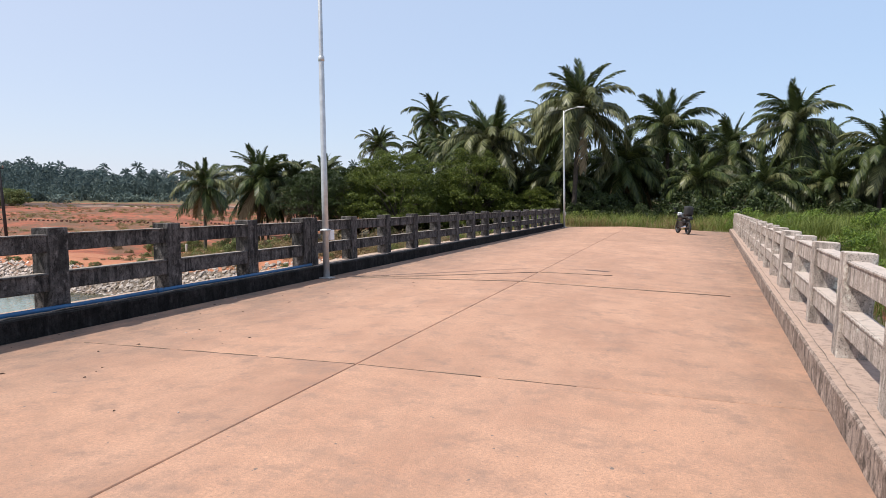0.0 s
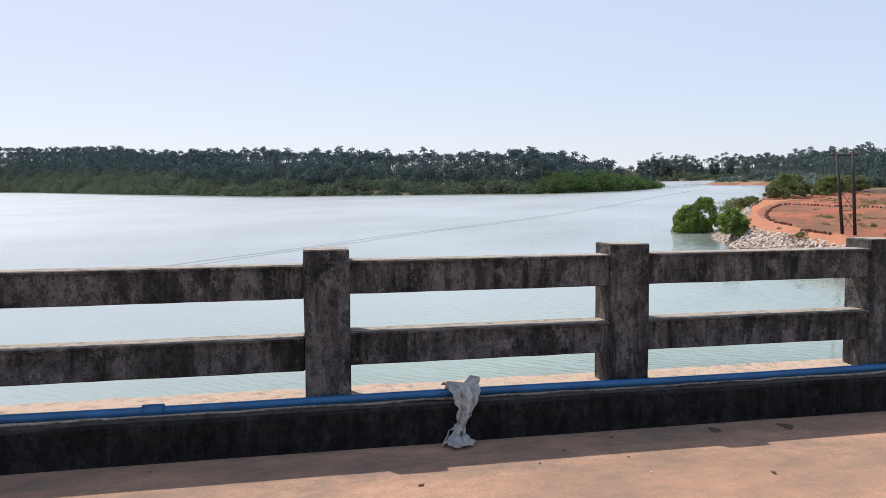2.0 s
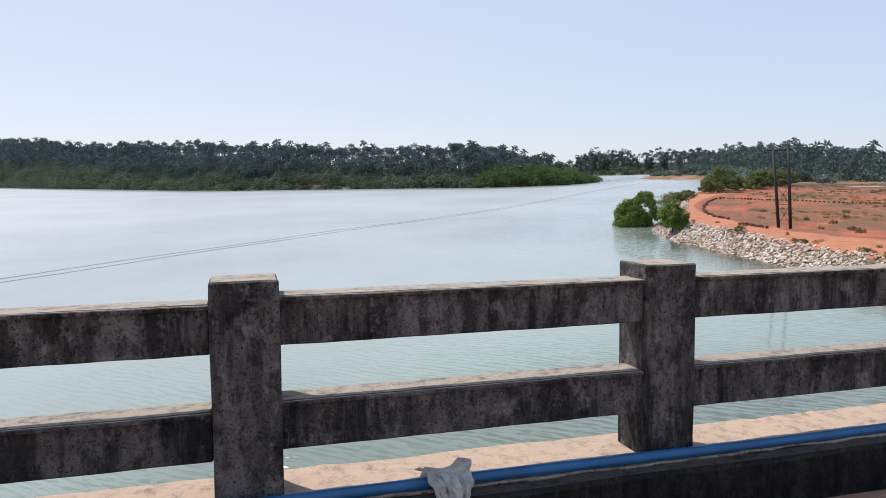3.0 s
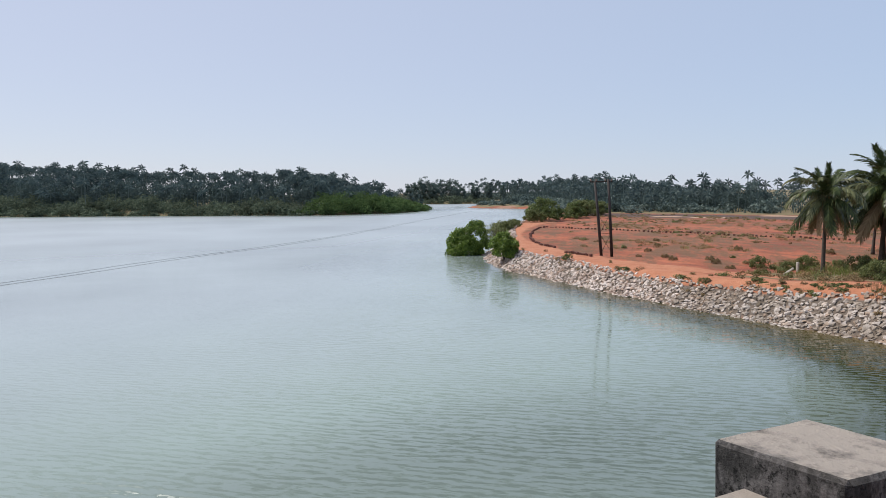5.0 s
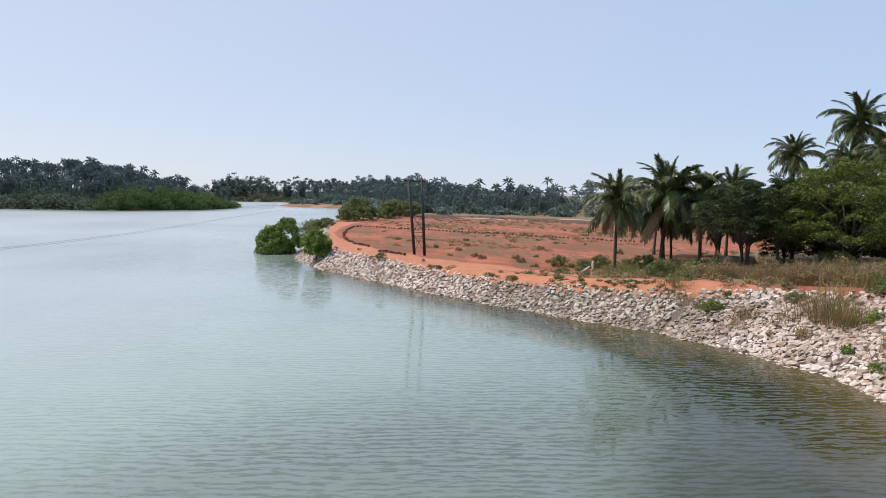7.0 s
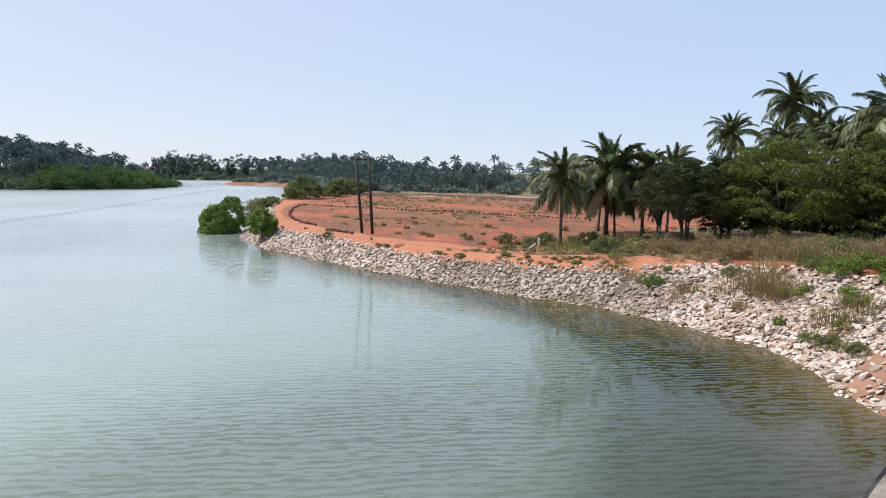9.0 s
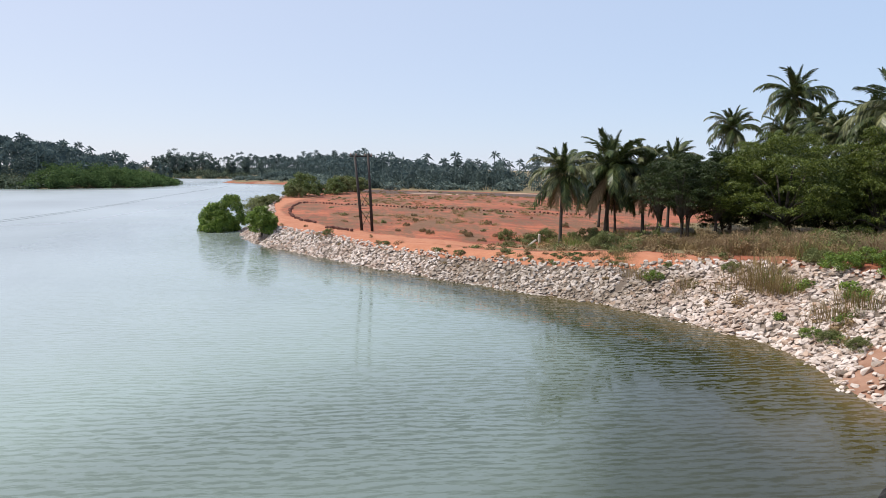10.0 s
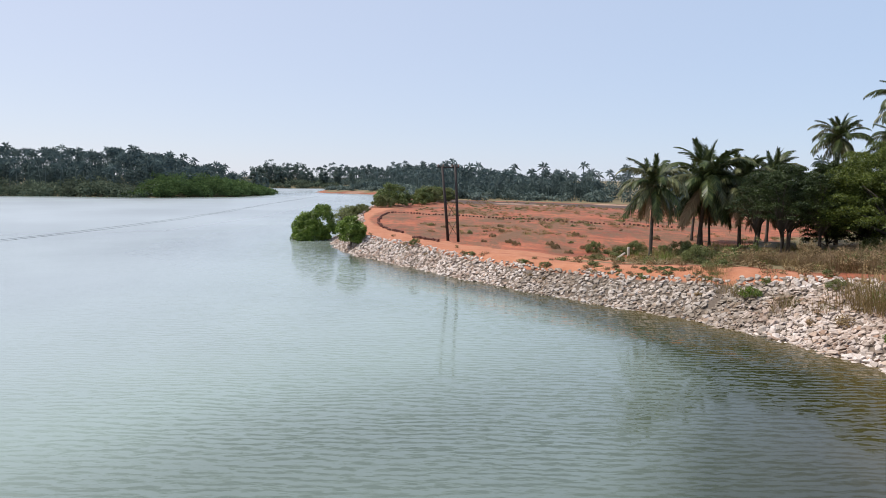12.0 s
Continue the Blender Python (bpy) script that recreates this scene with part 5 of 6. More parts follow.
GROVE_AZ = (55, 64.8, 65.75, 67.5, 70.2, 73.8, 77.9, 85.1, 92.9, 100.5, 104, 120)
GROVE_TOP = (0.003, 0.005, 0.0135, 0.0145, 0.0225, 0.0295, 0.029, 0.0325, 0.039, 0.037, 0.043, 0.045)
FRINGE_AZ = (71, 80.7, 85.2, 89.6, 92.6, 96, 99.5, 103.6, 108.8)
FRINGE_TOP = (-0.019, -0.0115, -0.003, 0.001, -0.003, -0.005, 0.0125, 0.0135, 0.016)


def rise(x, y, table, values):
    """Height over the water of a tree line whose tops lie on one skyline seen from the bridge."""
    az = math.degrees(math.atan2(3.0 - x, y))
    return 7.1 + float(np.interp(az, table, values)) * math.hypot(x - 3.0, y)


def casuarinas(name, spots, mat, seed, label):
    """Tall thin trees: bare trunks with ragged tiers of fine foliage, in one mesh; spots: x, y, height."""
    rng = np.random.default_rng(seed)
    clouds, poles = [], []
    for x, y, h in spots:
        z = max(float(terrain(np.array([x]), np.array([y]))[0][0]), WATER)
        lean = rng.normal(0, 0.5, 2)
        poles.append(tube([(x, y, z - 0.3), (x + lean[0] * 0.5, y + lean[1] * 0.5, z + h * 0.5), (x + lean[0], y + lean[1], z + h * 0.96)], [0.2, 0.14, 0.03], 5, False))
        n = 18
        f = rng.uniform(0.24, 1.0, n)
        r = (0.6 + 2.1 * np.sin(np.pi * np.clip(1.12 - f, 0, 1)) ** 0.8) * h / 15
        a = rng.uniform(0, 6.28, n)
        c = np.stack([x + lean[0] * f + np.cos(a) * r * 0.75, y + lean[1] * f + np.sin(a) * r * 0.75, z + h * f - 0.4], -1)
        s = np.stack([r * 0.55, r * 0.55, r * 0.5], -1)
        clouds.append(leaf_cloud(c, s, rng, 1100, 0.42, 0.2, 0.8, 0.5))
    v, q = merge(clouds)
    pv = np.array([p for t in poles for p in t[0]])
    step = len(poles[0][0])
    pq = np.concatenate([np.array(t[1]) + k * step for k, t in enumerate(poles)]) + len(v)
    tagged(new(name, np_mesh(name, np.concatenate([v, pv]), [q, pq], mat)), label, "wood", kind="stuff")


def build_far():
    rng = random.Random(77)
    isle = FAR_SHORE[5:]
    palms, bushes, inner = [], [], []
    for x, y, nx, ny in along(isle, 2.3):
        far = math.hypot(x, y)
        tip = y > 82
        for k in range(6 if far < 420 else 4):
            back = rng.uniform(14, 48) if tip else rng.uniform(6, 70) if far < 420 else rng.uniform(8, 60)
            px, py = x + nx * back + rng.gauss(0, 2), y + ny * back + rng.gauss(0, 2)
            top = rise(px, py, GROVE_AZ, GROVE_TOP) + 0.9 * math.sin(px * 0.11 + py * 0.07) + 0.7 * math.sin(px * 0.31 - py * 0.23)
            u = min(0.86, 0.25 + back / 75 + rng.uniform(-0.25, 0.2))
            palms.append((px, py, top * (0.42 + 0.56 * u) + rng.gauss(0, 0.5) - 1.4, rng.uniform(1.9, 2.6) * (1.0 if far < 420 else 1.35)))
        if rng.random() < 0.62:
            back = rng.uniform(10, 60)
            px, py = x + nx * back, y + ny * back
            palms.append((px, py, rise(px, py, GROVE_AZ, GROVE_TOP) + rng.gauss(-1.6, 0.9) + 0.8 * math.sin(px * 0.13 + py * 0.05), rng.uniform(2.0, 2.7) * (1.0 if far < 420 else 1.3)))
    for x, y, nx, ny in along(isle, 3.4):
        if y > 78:
            continue
        top = rise(x, y, FRINGE_AZ, FRINGE_TOP)
        k = 1.0 if math.hypot(x, y) < 420 else 1.6
        top *= 1.0 + 0.22 * math.sin(x * 0.05 + y * 0.11) + 0.12 * math.sin(y * 0.31)
        for off, part_ in ((1.0, 0.35), (4.0, 0.7), (8.0, 1.0)):
            if rng.random() < 0.5:
                bushes.append((x + nx * off + rng.gauss(0, 1.2), y + ny * off + rng.gauss(0, 1.2), rng.uniform(3.2, 6.0) * k, max(1.0, top * part_ * rng.uniform(0.7, 1.1))))
            else:
                bushes.append((x + nx * off + rng.gauss(0, 1.2), y + ny * off + rng.gauss(0, 1.2), rng.uniform(1.8, 2.6) * k, max(1.0, top * part_ * rng.uniform(0.3, 0.7))))
        for back in (18, 30, 46):
            px, py = x + nx * back + rng.gauss(0, 3), y + ny * back + rng.gauss(0, 3)
            inner.append((px, py, rng.uniform(4, 6) * k, rise(px, py, GROVE_AZ, GROVE_TOP) * (0.5 + 0.007 * back)))
    for x, y, nx, ny in along(FAR_SHORE[:4], 3.0):
        bushes.append((x + nx * rng.uniform(0, 4), y + ny * rng.uniform(0, 4), rng.uniform(2.0, 3), rng.uniform(1.5, 3.0)))
        bushes.append((x + nx * rng.uniform(8, 20), y + ny * rng.uniform(8, 20), rng.uniform(3, 4.4), rng.uniform(2.5, 4.5)))
    # the mangrove point at the island's tip
    point = []
    for x, y, nx, ny in along(FAR_SHORE[5:10], 1.5):
        if y < 74:
            continue
        top = float(np.interp(y, (74, 80, 88, 104, 116, 125, 129, 140), (3.2, 6.4, 7.4, 7.0, 5.8, 4.4, 2.4, 3.0)))
        for off in (0.8, 3.0, 7.0, 12.0):
            point.append((x + nx * off + rng.gauss(0, 0.8), y + ny * off + rng.gauss(0, 0.8), rng.uniform(1.9, 3.0), top * min(1.0, 0.55 + off / 11) * rng.uniform(0.7, 1.0)))
    far_bushes("island_wood", inner, HAZED_DARK, 8, 0.4, 300, "dark undergrowth inside the island's coconut grove", "wood")
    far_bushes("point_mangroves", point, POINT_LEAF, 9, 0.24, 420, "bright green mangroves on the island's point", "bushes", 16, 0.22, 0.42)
    far_palms("island_palm_grove", palms, HAZED_FROND, 3, "dense dark coconut grove across the river")
    far_bushes("island_mangroves", bushes, HAZED_LEAF, 4, 0.36, 360, "band of green mangroves along the far shore", "bushes", 9, 0.34, 0.6)
    # the grove behind the field and the wood beyond the bend
    palms, bushes, dark = [], [], []
    for x, y, nx, ny in along([(-520, 320), (-430, 290), (-345, 262), (-300, 235), (-240, 195), (-165, 145), (-138, 137), (-106, 154), (-80, 153), (-40, 150), (10, 140), (70, 120)], 2.6):
        far = math.hypot(x, y)
        mean = 6.1 + 0.0145 * far
        for k in range(4):
            back = rng.uniform(-3, 32)
            palms.append((x - nx * back, y - ny * back, mean * rng.uniform(0.45, 0.88), rng.uniform(1.5, 2.1)))
        if rng.random() < 0.55:
            palms.append((x - nx * rng.uniform(0, 26), y - ny * 3, mean * (rng.gauss(0.93, 0.08) + (0.16 if rng.random() < 0.12 else 0.0)), rng.uniform(1.7, 2.3)))
        bushes.append((x + nx * 3 + rng.gauss(0, 3), y + ny * 3 + rng.gauss(0, 3), rng.uniform(1.8, 3.0), rng.uniform(1.2, 3.4)))
        dark.append((x - nx * 9 + rng.gauss(0, 3), y - ny * 9 + rng.gauss(0, 3), rng.uniform(2.4, 3.6), rng.uniform(3.2, 5.2)))
        dark.append((x - nx * 20 + rng.gauss(0, 3), y - ny * 20 + rng.gauss(0, 3), rng.uniform(2.6, 4.0), rng.uniform(4.0, 6.0)))
        dark.append((x - nx * 40 + rng.gauss(0, 3), y - ny * 40 + rng.gauss(0, 3), rng.uniform(3.4, 4.6), rng.uniform(5.6, 7.6)))
    for x, y, nx, ny in along([(-392, 234), (-350, 262)], 4.0):
        bushes.append((x, y, rng.uniform(3, 4.5), rng.uniform(4.0, 7.0)))
    for k in range(40):
        dark.append((-440 + rng.gauss(0, 4), 190 + 2.4 * k, rng.uniform(3.5, 4.6), rng.uniform(4.5, 7.5)))
    for k in range(26):
        bushes.append((-404 + 0.3 * k + rng.gauss(0, 3), 204 + 1.4 * k, rng.uniform(2.5, 3.5), rng.uniform(2.0, 4.5)))
    for x, y, nx, ny in along(SHORE[-8:], 2.5):
        if x < -150:
            bushes.append((x + nx * rng.uniform(5, 11), y + ny * rng.uniform(5, 11), rng.uniform(1.5, 2.6), rng.uniform(0.6, 1.8)))
            dark.append((x + nx * rng.uniform(18, 26), y + ny * rng.uniform(18, 26), rng.uniform(2.5, 3.6), rng.uniform(2.0, 4.0)))
    tall = []
    for k in range(22):
        az = radians(63.4 - 4.4 * k / 21 + rng.uniform(-0.1, 0.1))
        far = rng.uniform(440, 462)
        top = float(np.interp(math.degrees(az), (58.9, 59.3, 59.8, 61, 62.3, 63.4), (10.5, 14.0, 15.4, 15.0, 16.2, 13.2)))
        tall.append((3 - far * math.sin(az), far * math.cos(az), top * rng.uniform(0.8, 1.04) - 1.0))
    for k in range(8):
        az = radians(58.6 - 3.2 * rng.random())
        tall.append((3 - 440 * math.sin(az), 440 * math.cos(az), rng.uniform(8, 12.5)))
    for x, y, h in ((-264, 138, 8.2), (-258, 133, 9.5), (-268, 143, 6.5)):
        tall.append((x - 22, y + 10, h))
    far_palms("field_palm_grove", palms, HAZED_FROND, 5, "distant coconut grove behind the red field")
    far_bushes("field_undergrowth", dark, HAZED_DARK, 16, 0.3, 300, "dark undergrowth below the distant palms", "wood")
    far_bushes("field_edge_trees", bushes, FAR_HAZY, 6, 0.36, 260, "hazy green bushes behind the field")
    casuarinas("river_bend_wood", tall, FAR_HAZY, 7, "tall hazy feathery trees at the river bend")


build_far()

# ---- field and river things ----


POLE_AT = (-44.8, 42.5)


def double_pole():
    """Two old power poles joined by a cross-arm and a lattice of braces."""
    x, y = POLE_AT
    gz = float(terrain(np.array([x]), np.array([y]))[0][0])
    thing = tagged(empty("power_pole", pose(x, y, gz, 0, 0, 45)), "pair of dark rusty power poles with cross-arms", "power pole")
    a, b = (-0.43, 0, 0), (0.43, 0, 0)
    ta, tb = (-1.05, 0.0, 6.4), (0.06, 0, 6.58)
    for foot, top in ((a, ta), (b, tb)):
        f, t = Vector(foot), Vector(top)
        adopt(new("pole", tube_mesh("pole", [f - Vector((0, 0, 0.4)), f.lerp(t, 0.5), t], [0.13, 0.12, 0.1], RUSTY, 10)), thing)

    def on(k, s):
        f, t = (Vector(a), Vector(ta)) if k == 0 else (Vector(b), Vector(tb))
        return f.lerp(t, s)

    for s0, s1 in ((0.05, 0.3), (0.3, 0.55)):
        adopt(new("brace", tube_mesh("brace", [on(0, s0), on(1, s1)], 0.02, RUSTY, 5)), thing)
        adopt(new("brace", tube_mesh("brace", [on(1, s0), on(0, s1)], 0.02, RUSTY, 5)), thing)
    for s in (0.3, 0.55):
        adopt(new("tie", tube_mesh("tie", [on(0, s), on(1, s)], 0.02, RUSTY, 5)), thing)
    arm = block((1.9, 0.09, 0.11), (-0.54, 0.1, 6.36), 0.01)
    part("cross_arm", arm, RUSTY, thing)
    ins = lathe("insulator", [(0.0, 0), (0.03, 0), (0.06, 0.03), (0.03, 0.06), (0.075, 0.1), (0.03, 0.14), (0.05, 0.18), (0, 0.2)], CERAMIC, 10)
    for k in (-1.4, -0.95, -0.2, 0.33):
        adopt(new("insulator", ins), thing, pose(k, 0.1, 6.41))


double_pole()


def marker_blocks():
    """Low laterite blocks set along the track and across the field."""
    me = bpy.data.meshes.new("boundary_block")
    bm = block((0.21, 0.22, 0.28), (0, 0, 0.1), 0.025, 0.03, (1, 1, 1), 3)
    bm.to_mesh(me)
    bm.free()
    me.materials.append(LATERITE)
    spots = []
    rows = (
        (((-45.1, 40.9), (-49.9, 41.9)), 0.36),
        (((-53.6, 44.0), (-57.5, 45.4), (-61.9, 47.6), (-67.9, 51.5), (-72.7, 55.2), (-79.9, 60.9), (-85.4, 66.2), (-86.4, 69.0)), 0.55),
        (((-86.4, 69.0), (-70.5, 72.9), (-51.9, 75.6), (-42.0, 77.5)), 0.6),
    )
    for line, step in rows:
        spots += [(x, y) for x, y, _, _ in along(line, step)]
    zs = terrain(np.array([s[0] for s in spots]), np.array([s[1] for s in spots]))[0]
    rng = random.Random(2)
    for (x, y), z in zip(spots, zs):
        ob = new("boundary_block", me)
        ob.matrix_basis = pose(x + rng.gauss(0, 0.06), y + rng.gauss(0, 0.06), float(z) - 0.05, rng.gauss(0, 4), rng.gauss(0, 4), rng.uniform(0, 90)) @ Matrix.Scale(rng.uniform(0.85, 1.15), 4)
        tagged(ob, "low dark laterite boundary block in the red field", "boundary stone", "boundary blocks along the track")


marker_blocks()


def field_bits():
    for x, y, tilt, turn, length in ((-28.3, 42.4, 52, 20, 0.95),):
        z = float(terrain(np.array([x]), np.array([y]))[0][0])
        bm = block((0.12, 0.12, length), (0, 0, length / 2 - 0.05), 0.02, 0.02, (0, 0, 3), 4)
        ob = part("marker_post", bm, PALE_WOOD, None, "", pose(x, y, z, 0, tilt, turn))
        tagged(ob, "pale leaning marker post beside the track", "post")
    x, y = -29.2, 45.4
    z = float(terrain(np.array([x]), np.array([y]))[0][0])
    tagged(part("stump", block((0.16, 0.16, 0.75), (0, 0, 0.3), 0.03, 0.03, (0, 0, 2), 6), PALE_WOOD, None, "", pose(x, y, z)), "short upright wooden stump in dry grass", "stump")
    bm = block((3.0, 0.9, 0.5), (0, 0, 0.2), 0.1, 0.05, (6, 2, 1), 9)
    x, y = -24.0, 57.5
    z = float(terrain(np.array([x]), np.array([y]))[0][0])
    tagged(part("overturned_boat", bm, PALE_WOOD, None, "", pose(x, y, z, 0, 0, 30)), "pale overturned wooden boat under the palms", "boat")


field_bits()


ROPE = plain("grey_rope", (0.3, 0.31, 0.3), 0.9)


def floating_ropes():
    for k, off in enumerate((0.0, 3.2)):
        pts = []
        for j in range(70):
            x = -30 - off * 0.3 - 190 * j / 69
            y = float(np.interp(-x, (30, 51, 78, 100, 123, 156, 220), (-38, -17, 10, 35, 56, 83, 138))) - off * 0.9 * (1 - j / 69) + 0.35 * math.sin(j * 0.9 + k)
            pts.append((x, y, WATER + 0.02))
        ob = new("floating_rope", tube_mesh("floating_rope", pts, 0.015, ROPE, 5))
        tagged(ob, "thin dark rope floating across the river", "rope", "ropes across the river")


floating_ropes()


# ---- motorbike ----
def motorbike():
    m = DECK_RIGHT @ pose(7.25 - CROWN, 39.0, 0.0, 0, 0, 200) @ Matrix.Scale(1.12, 4)
    thing = tagged(empty("motorbike", m), "parked black motorbike with a pale headlight cowl", "motorbike")
    tyre = lathe("tyre", [(0.21, -0.045), (0.27, -0.05), (0.3, -0.025), (0.305, 0), (0.3, 0.025), (0.27, 0.05), (0.21, 0.045), (0.21, -0.045)], RUBBER, 26, "X")
    rim = lathe("rim", [(0.215, -0.03), (0.19, -0.03), (0.185, 0.03), (0.215, 0.03)], BLACK_PAINT, 26, "X")
    hub = lathe("hub", [(0.0, -0.06), (0.05, -0.06), (0.05, 0.06), (0.0, 0.06)], RUSTY, 12, "X")
    for y in (-0.63, 0.63):
        wheel = adopt(empty("wheel"), thing, pose(0, y, 0.305))
        adopt(new("tyre", tyre), wheel)
        adopt(new("rim", rim), wheel)
        adopt(new("hub", hub), wheel)
        for k in range(5):
            a = 2 * math.pi * k / 5
            adopt(new("spoke", tube_mesh("spoke", [(0, 0, 0), (0, 0.19 * math.cos(a), 0.19 * math.sin(a))], 0.014, BLACK_PAINT, 5)), wheel)
    for x in (-0.09, 0.09):
        adopt(new("fork", tube_mesh("fork", [(x, -0.64, 0.3), (x, -0.45, 0.85)], 0.022, BLACK_PAINT, 8)), thing)
        adopt(new("swing_arm", tube_mesh("swing_arm", [(x, 0.63, 0.3), (x, 0.1, 0.38)], 0.022, BLACK_PAINT, 6)), thing)
        adopt(new("grip", tube_mesh("grip", [(x * 2.2, -0.42, 0.98), (x * 4.0, -0.34, 0.99)], 0.02, RUBBER, 8)), thing)
        adopt(new("mirror_stem", tube_mesh("mirror_stem", [(x * 2.6, -0.4, 0.98), (x * 3.2, -0.42, 1.14)], 0.008, BLACK_PAINT, 5)), thing)
        part("mirror", block((0.13, 0.025, 0.08), (x * 3.5, -0.42, 1.16), 0.012), BLACK_PAINT, thing)
    part("tank", block((0.3, 0.52, 0.24), (0, -0.12, 0.78), 0.09, 0.0, segments=3), BLACK_PAINT, thing, smooth=True)
    part("seat", block((0.27, 0.66, 0.11), (0, 0.42, 0.8), 0.05, 0.0, segments=3), RUBBER, thing, smooth=True)
    part("tail", block((0.2, 0.34, 0.14), (0, 0.72, 0.74), 0.05, 0.0, segments=2), BLACK_PAINT, thing, smooth=True)
    part("engine", block((0.3, 0.42, 0.34), (0, 0.0, 0.45), 0.05, 0.0), RUSTY, thing)
    part("side_panel", block((0.32, 0.34, 0.2), (0, 0.3, 0.6), 0.05, 0.0), BLACK_PAINT, thing)
    part("mudguard", block((0.13, 0.5, 0.03), (0, -0.62, 0.64), 0.012, 0.0), BLACK_PAINT, thing)
    part("headlight_cowl", block((0.2, 0.12, 0.17), (0, -0.57, 0.92), 0.05, 0.0, segments=3), LENS, thing, "white headlight cowl", smooth=True)
    part("luggage_bag", block((0.38, 0.42, 0.5), (0, 0.5, 1.08), 0.15, 0.03, (1, 1, 1), segments=3), RUBBER, thing, "black bag strapped behind the seat", smooth=True)
    adopt(new("handlebar", tube_mesh("handlebar", [(-0.36, -0.34, 0.99), (-0.18, -0.44, 0.97), (0, -0.45, 0.93), (0.18, -0.44, 0.97), (0.36, -0.34, 0.99)], 0.013, CHROME, 7)), thing)
    adopt(new("exhaust", tube_mesh("exhaust", [(0.15, -0.2, 0.35), (0.16, 0.1, 0.28), (0.17, 0.75, 0.36)], [0.02, 0.03, 0.045], CHROME, 8)), thing)
    adopt(new("stand", tube_mesh("stand", [(-0.1, 0.05, 0.3), (-0.24, 0.1, 0.01)], 0.012, CHROME, 5)), thing)


motorbike()

# ---- weeds ----


def build_weeds():
    rng = random.Random(91)
    olive, brown, green = [], [], []

    def edge(x, y):
        return float(terrain(np.array([x]), np.array([y]))[1][0])

    # tall weeds in clumps behind the stones
    for k in range(34):
        x, y = rng.uniform(-20, -4), rng.uniform(36, 47)
        if 6.4 < edge(x, y) < 12:
            for j in range(5):
                (brown if rng.random() < 0.65 else olive).append((x + rng.gauss(0, 0.45), y + rng.gauss(0, 0.45), rng.uniform(0.3, 0.6), rng.uniform(0.8, 1.75)))
    # bushy weeds between the trees and the stones
    for k in range(420):
        x = rng.uniform(-30, -1.8)
        y = rng.uniform(35, 52)
        if edge(x, y) < 7.4 or (x < -17 and rng.random() < 0.84):
            continue
        tall = 1.5 if x > -13 else 0.75
        (brown if rng.random() < 0.6 else olive).append((x, y, rng.uniform(0.3, 0.7), rng.uniform(0.35, 0.85) * tall))
    for k in range(90):
        x, y = rng.uniform(-15, -4), rng.uniform(37, 48)
        if 7.6 < edge(x, y) < 12:
            (brown if rng.random() < 0.6 else olive).append((x, y, rng.uniform(0.4, 0.8), rng.uniform(0.7, 1.3)))
    # green weeds and dead twigs among the stones
    for k in range(60):
        x, y = rng.uniform(-14, -2.0), rng.uniform(25, 38)
        if 1.0 < edge(x, y) < 8.0:
            (green if rng.random() < 0.55 else brown).append((x, y, rng.uniform(0.2, 0.5), rng.uniform(0.25, 0.7)))
    for k in range(36):
        x = rng.uniform(-62, -14)
        y = float(np.interp(-x, [14, 25, 43, 57, 66], [34, 34.1, 36, 38.8, 44])) + rng.uniform(0.8, 4.2)
        (brown if rng.random() < 0.92 else olive).append((x, y, rng.uniform(0.15, 0.4), rng.uniform(0.15, 0.45)))
    # a ragged strip along the top of the stones
    for k in range(48):
        x = rng.uniform(-30, -11)
        y = float(np.interp(-x, [11, 14, 25, 30], [33, 34, 34.1, 34.5])) + rng.uniform(4.2, 7.4)
        (brown if rng.random() < 0.75 else olive).append((x, y, rng.uniform(0.2, 0.6), rng.uniform(0.2, 0.6)))
    # a low green mat on the crest below the palms
    for k in range(50):
        x = rng.uniform(-26, -18.5)
        crest, slope, stones = bank(x)
        y = float(np.interp(-x, [14, 18, 25], [34, 34.2, 34.1])) + float(stones / slope) + rng.uniform(0.1, 1.3)
        (brown if rng.random() < 0.3 else olive).append((x, y, rng.uniform(0.12, 0.3), rng.uniform(0.06, 0.15)))
    # low tufts in patches over the field
    for k in range(2600):
        x, y = rng.uniform(-125, -26), rng.uniform(41, 125)
        if math.sin(x * 0.19 + 0.8 * math.sin(y * 0.27)) + math.sin(y * 0.36 + x * 0.1) + rng.gauss(0, 0.7) < 0.75:
            continue
        if edge(x, y) < 9.5 or float(polygon_distance(np.array([x]), np.array([y]), TRACK, False)[0][0]) < 2.4:
            continue
        (brown if rng.random() < 0.86 else olive).append((x, y, rng.uniform(0.15, 0.55), rng.uniform(0.12, 0.4)))
    far_bushes("olive_weeds", olive, WEED, 61, 0.055, 2700, "bushy olive green weeds on the bank and field", "weeds")
    far_bushes("brown_weeds", brown, WEED_BROWN, 62, 0.05, 1900, "dry brown weeds and seed heads on the bank and field", "weeds")
    far_bushes("green_weeds", green, LEAF_MANGROVE, 63, 0.06, 2600, "fresh green weeds growing between the stones", "weeds")


build_weeds()

# ---- riprap ----


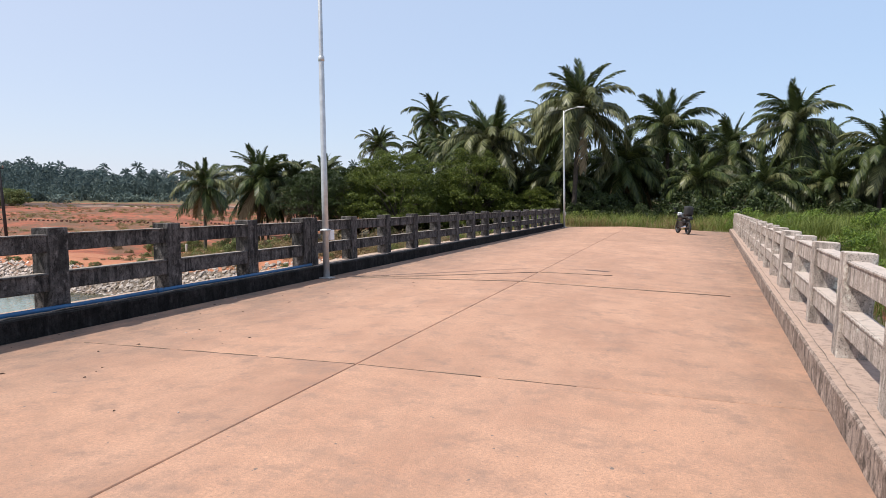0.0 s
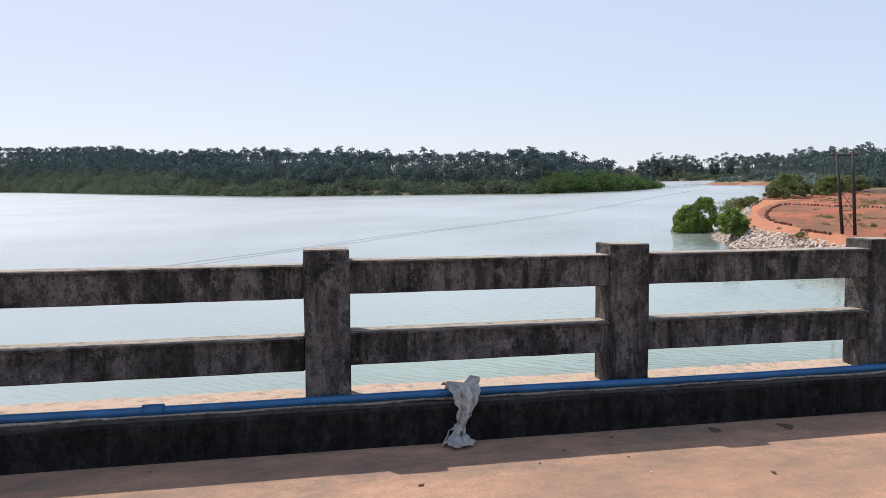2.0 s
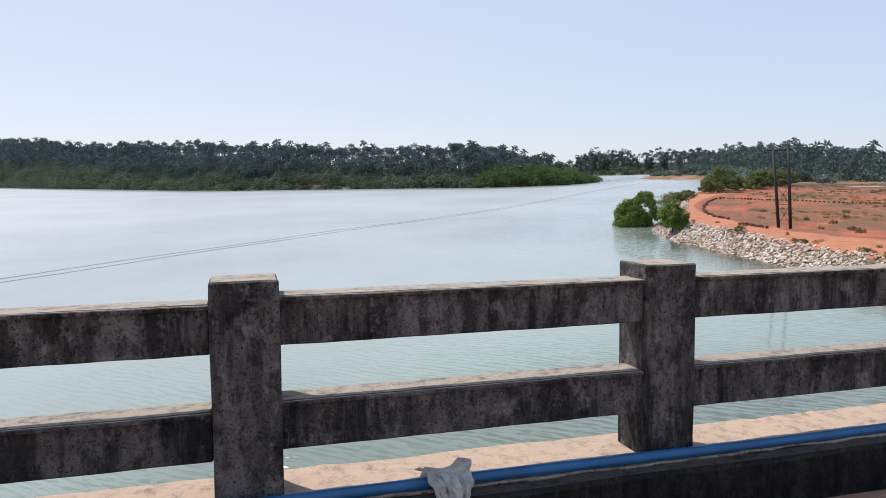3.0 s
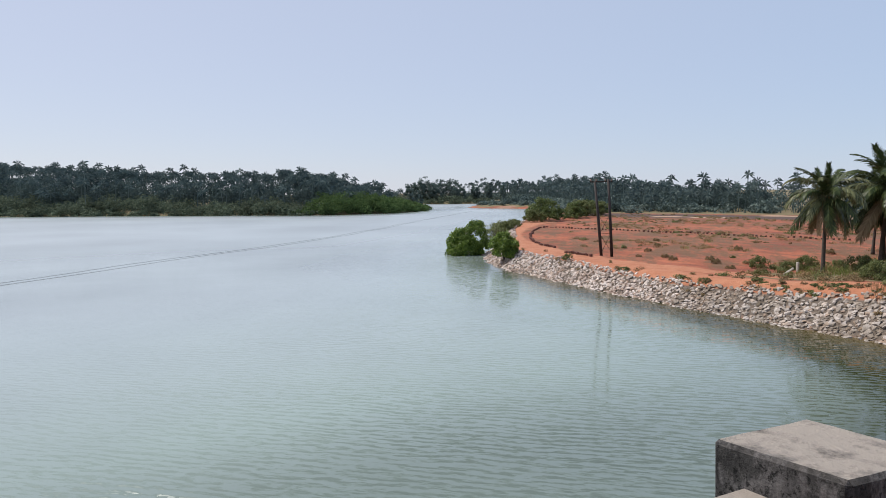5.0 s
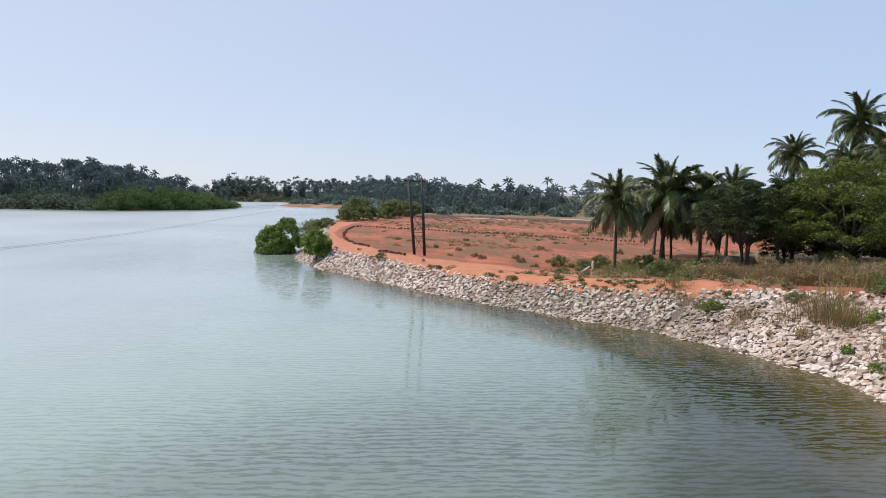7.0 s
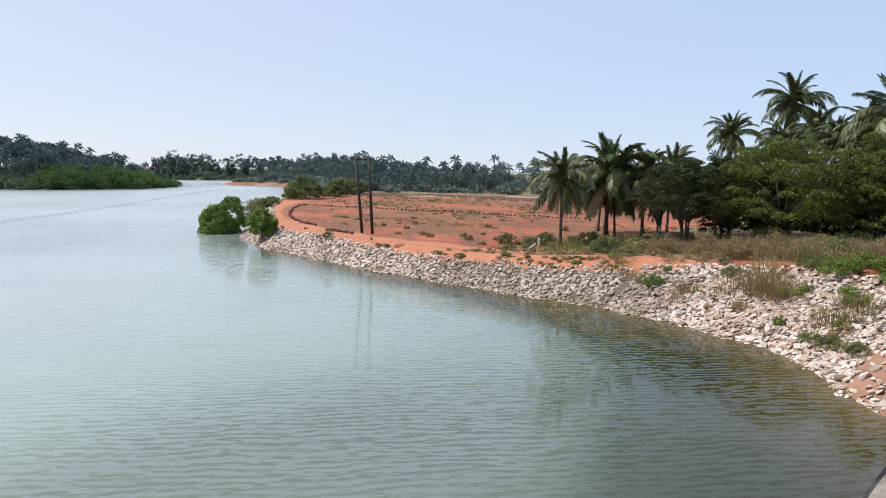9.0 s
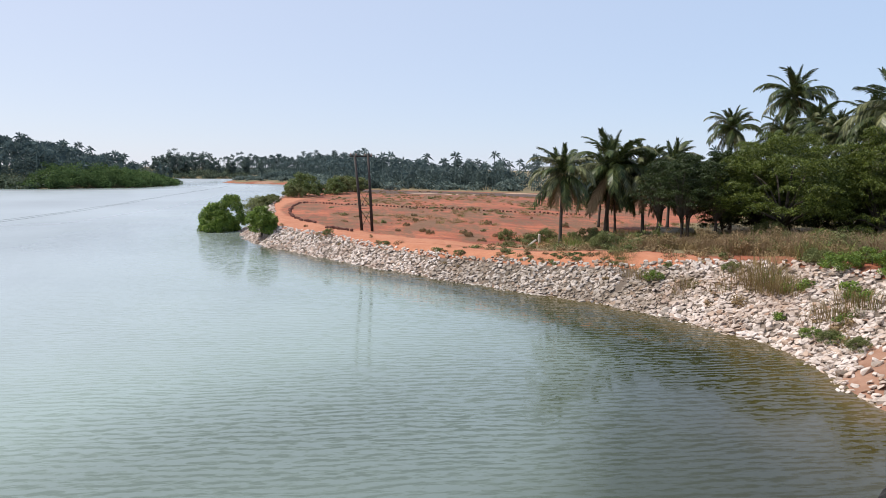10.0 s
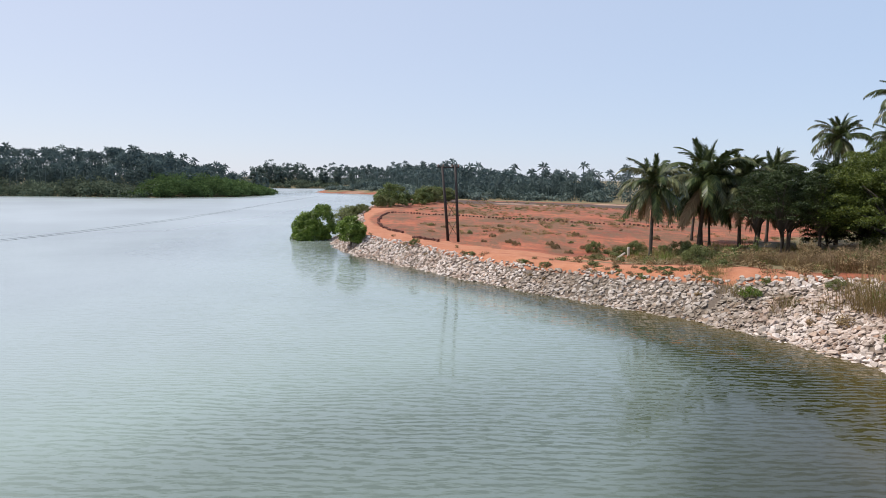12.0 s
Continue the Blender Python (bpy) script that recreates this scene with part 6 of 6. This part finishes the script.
def stone_shapes():
    """Rough angular stones of unit size: hulls of points scattered over a flat box."""
    out = []
    for seed in range(9):
        rng = np.random.default_rng(seed + 40)
        bm = bmesh.new()
        size = np.array([1.0, rng.uniform(0.55, 0.85), rng.uniform(0.3, 0.5)])
        for k in range(13):
            p = rng.uniform(-0.5, 0.5, 3)
            axis_ = int(rng.integers(3))
            p[axis_] = 0.5 * (1 if rng.random() < 0.5 else -1)
            bm.verts.new(tuple(p * size))
        bmesh.ops.convex_hull(bm, input=bm.verts)
        loose = [v for v in bm.verts if not v.link_faces]
        bmesh.ops.delete(bm, geom=loose, context="VERTS")
        bmesh.ops.triangulate(bm, faces=bm.faces[:])
        bm.verts.index_update()
        v = np.array([p.co[:] for p in bm.verts])
        f = np.array([[p.index for p in face.verts] for face in bm.faces])
        bm.free()
        out.append((v, f))
    return out


def build_riprap():
    rng = np.random.default_rng(12)
    line = [(6.0, 22.9)] + SHORE[2:20]
    spots = []
    # pitched stones in rough courses up the slope
    for x, y, nx, ny in along(line, 0.19):
        wide = float(bank(x)[2] / bank(x)[1])
        rows = np.arange(-0.5, wide + 0.25, 0.17)
        for off in rows:
            if off > wide - 0.5 and rng.random() < 0.45:
                continue
            spots.append((x + nx * off + rng.normal(0, 0.07), y + ny * off + rng.normal(0, 0.07), rng.triangular(0.15, 0.24, 0.37), 0.0))
        if rng.random() < 0.8:
            off = rng.uniform(-0.3, wide)
            spots.append((x + nx * off, y + ny * off, rng.triangular(0.12, 0.2, 0.4), 0.08))
        if x > -19 and rng.random() < 0.7:
            off = rng.uniform(-0.4, 0.9)
            spots.append((x + nx * off, y + ny * off, rng.uniform(0.28, 0.5), 0.05))
    # loose ones where the bank climbs towards the bridge
    for k in range(4200):
        spots.append((rng.uniform(-17, 0.5), rng.uniform(23.5, 40), rng.triangular(0.14, 0.24, 0.42), 0.03))
    spots = np.array(spots)
    z, d = terrain(spots[:, 0], spots[:, 1])
    crest, slope, stones = bank(spots[:, 0])
    keep = (d > -0.8) & ((d < stones / slope + 0.5) | (spots[:, 0] > 0.5)) & (z < -1.4) & ~((spots[:, 0] > -5.0) & (d < 1.7) & (rng.random(len(d)) < 0.85))
    spots, z = spots[keep], z[keep]
    e = 0.3
    gx = (terrain(spots[:, 0] + e, spots[:, 1])[0] - terrain(spots[:, 0] - e, spots[:, 1])[0]) / (2 * e)
    gy = (terrain(spots[:, 0], spots[:, 1] + e)[0] - terrain(spots[:, 0], spots[:, 1] - e)[0]) / (2 * e)
    near = np.argsort(np.hypot(spots[:, 0] + 5.5, spots[:, 1] - 28.5))
    shapes = stone_shapes()
    thing = tagged(empty("riprap_bank", pose(-20, 35, WATER)), "bank of pitched pale pinkish grey riprap stones at the waterline", "riprap", kind="structure")
    base = Matrix.Translation((20, -35, -WATER))
    meshes = [np_mesh("stone", v, [f], STONE) for v, f in shapes]
    heaps = {False: ([], [], [0]), True: ([], [], [0])}
    for rank, k in enumerate(near):
        x, y, s, lift = spots[k]
        lie = Vector((-gx[k], -gy[k], 1.0)).normalized().to_track_quat("Z", "Y").to_matrix().to_4x4()
        turn = Euler((rng.normal(0, 0.17), rng.normal(0, 0.17), rng.uniform(0, 6.28))).to_matrix().to_4x4()
        m = Matrix.Translation((x, y, float(z[k]) + 0.05 * s + lift + rng.uniform(-0.01, 0.04))) @ lie @ turn @ Matrix.Scale(s, 4)
        if rank < 300:
            piece("stone", meshes[int(rng.integers(9))], thing, base @ m)
        else:
            v, f = shapes[int(rng.integers(9))]
            V, F, o = heaps[bool(-31.0 < x + rng.normal(0, 1.2) < -14.5)]
            V.append(v @ np.array(m.to_3x3()).T + np.array([x + 20, y - 35, m.translation.z - WATER]))
            F.append(f + o[0])
            o[0] += len(v)
    for old, (V, F, o) in heaps.items():
        ob = piece("stones", np_mesh("stones", np.concatenate(V), [np.concatenate(F)], STONE_OLD if old else STONE_MANY), thing)
        tagged(ob, "older stones with moss and soil on them" if old else "clean pale riprap stones", "", "", "stuff")


build_riprap()
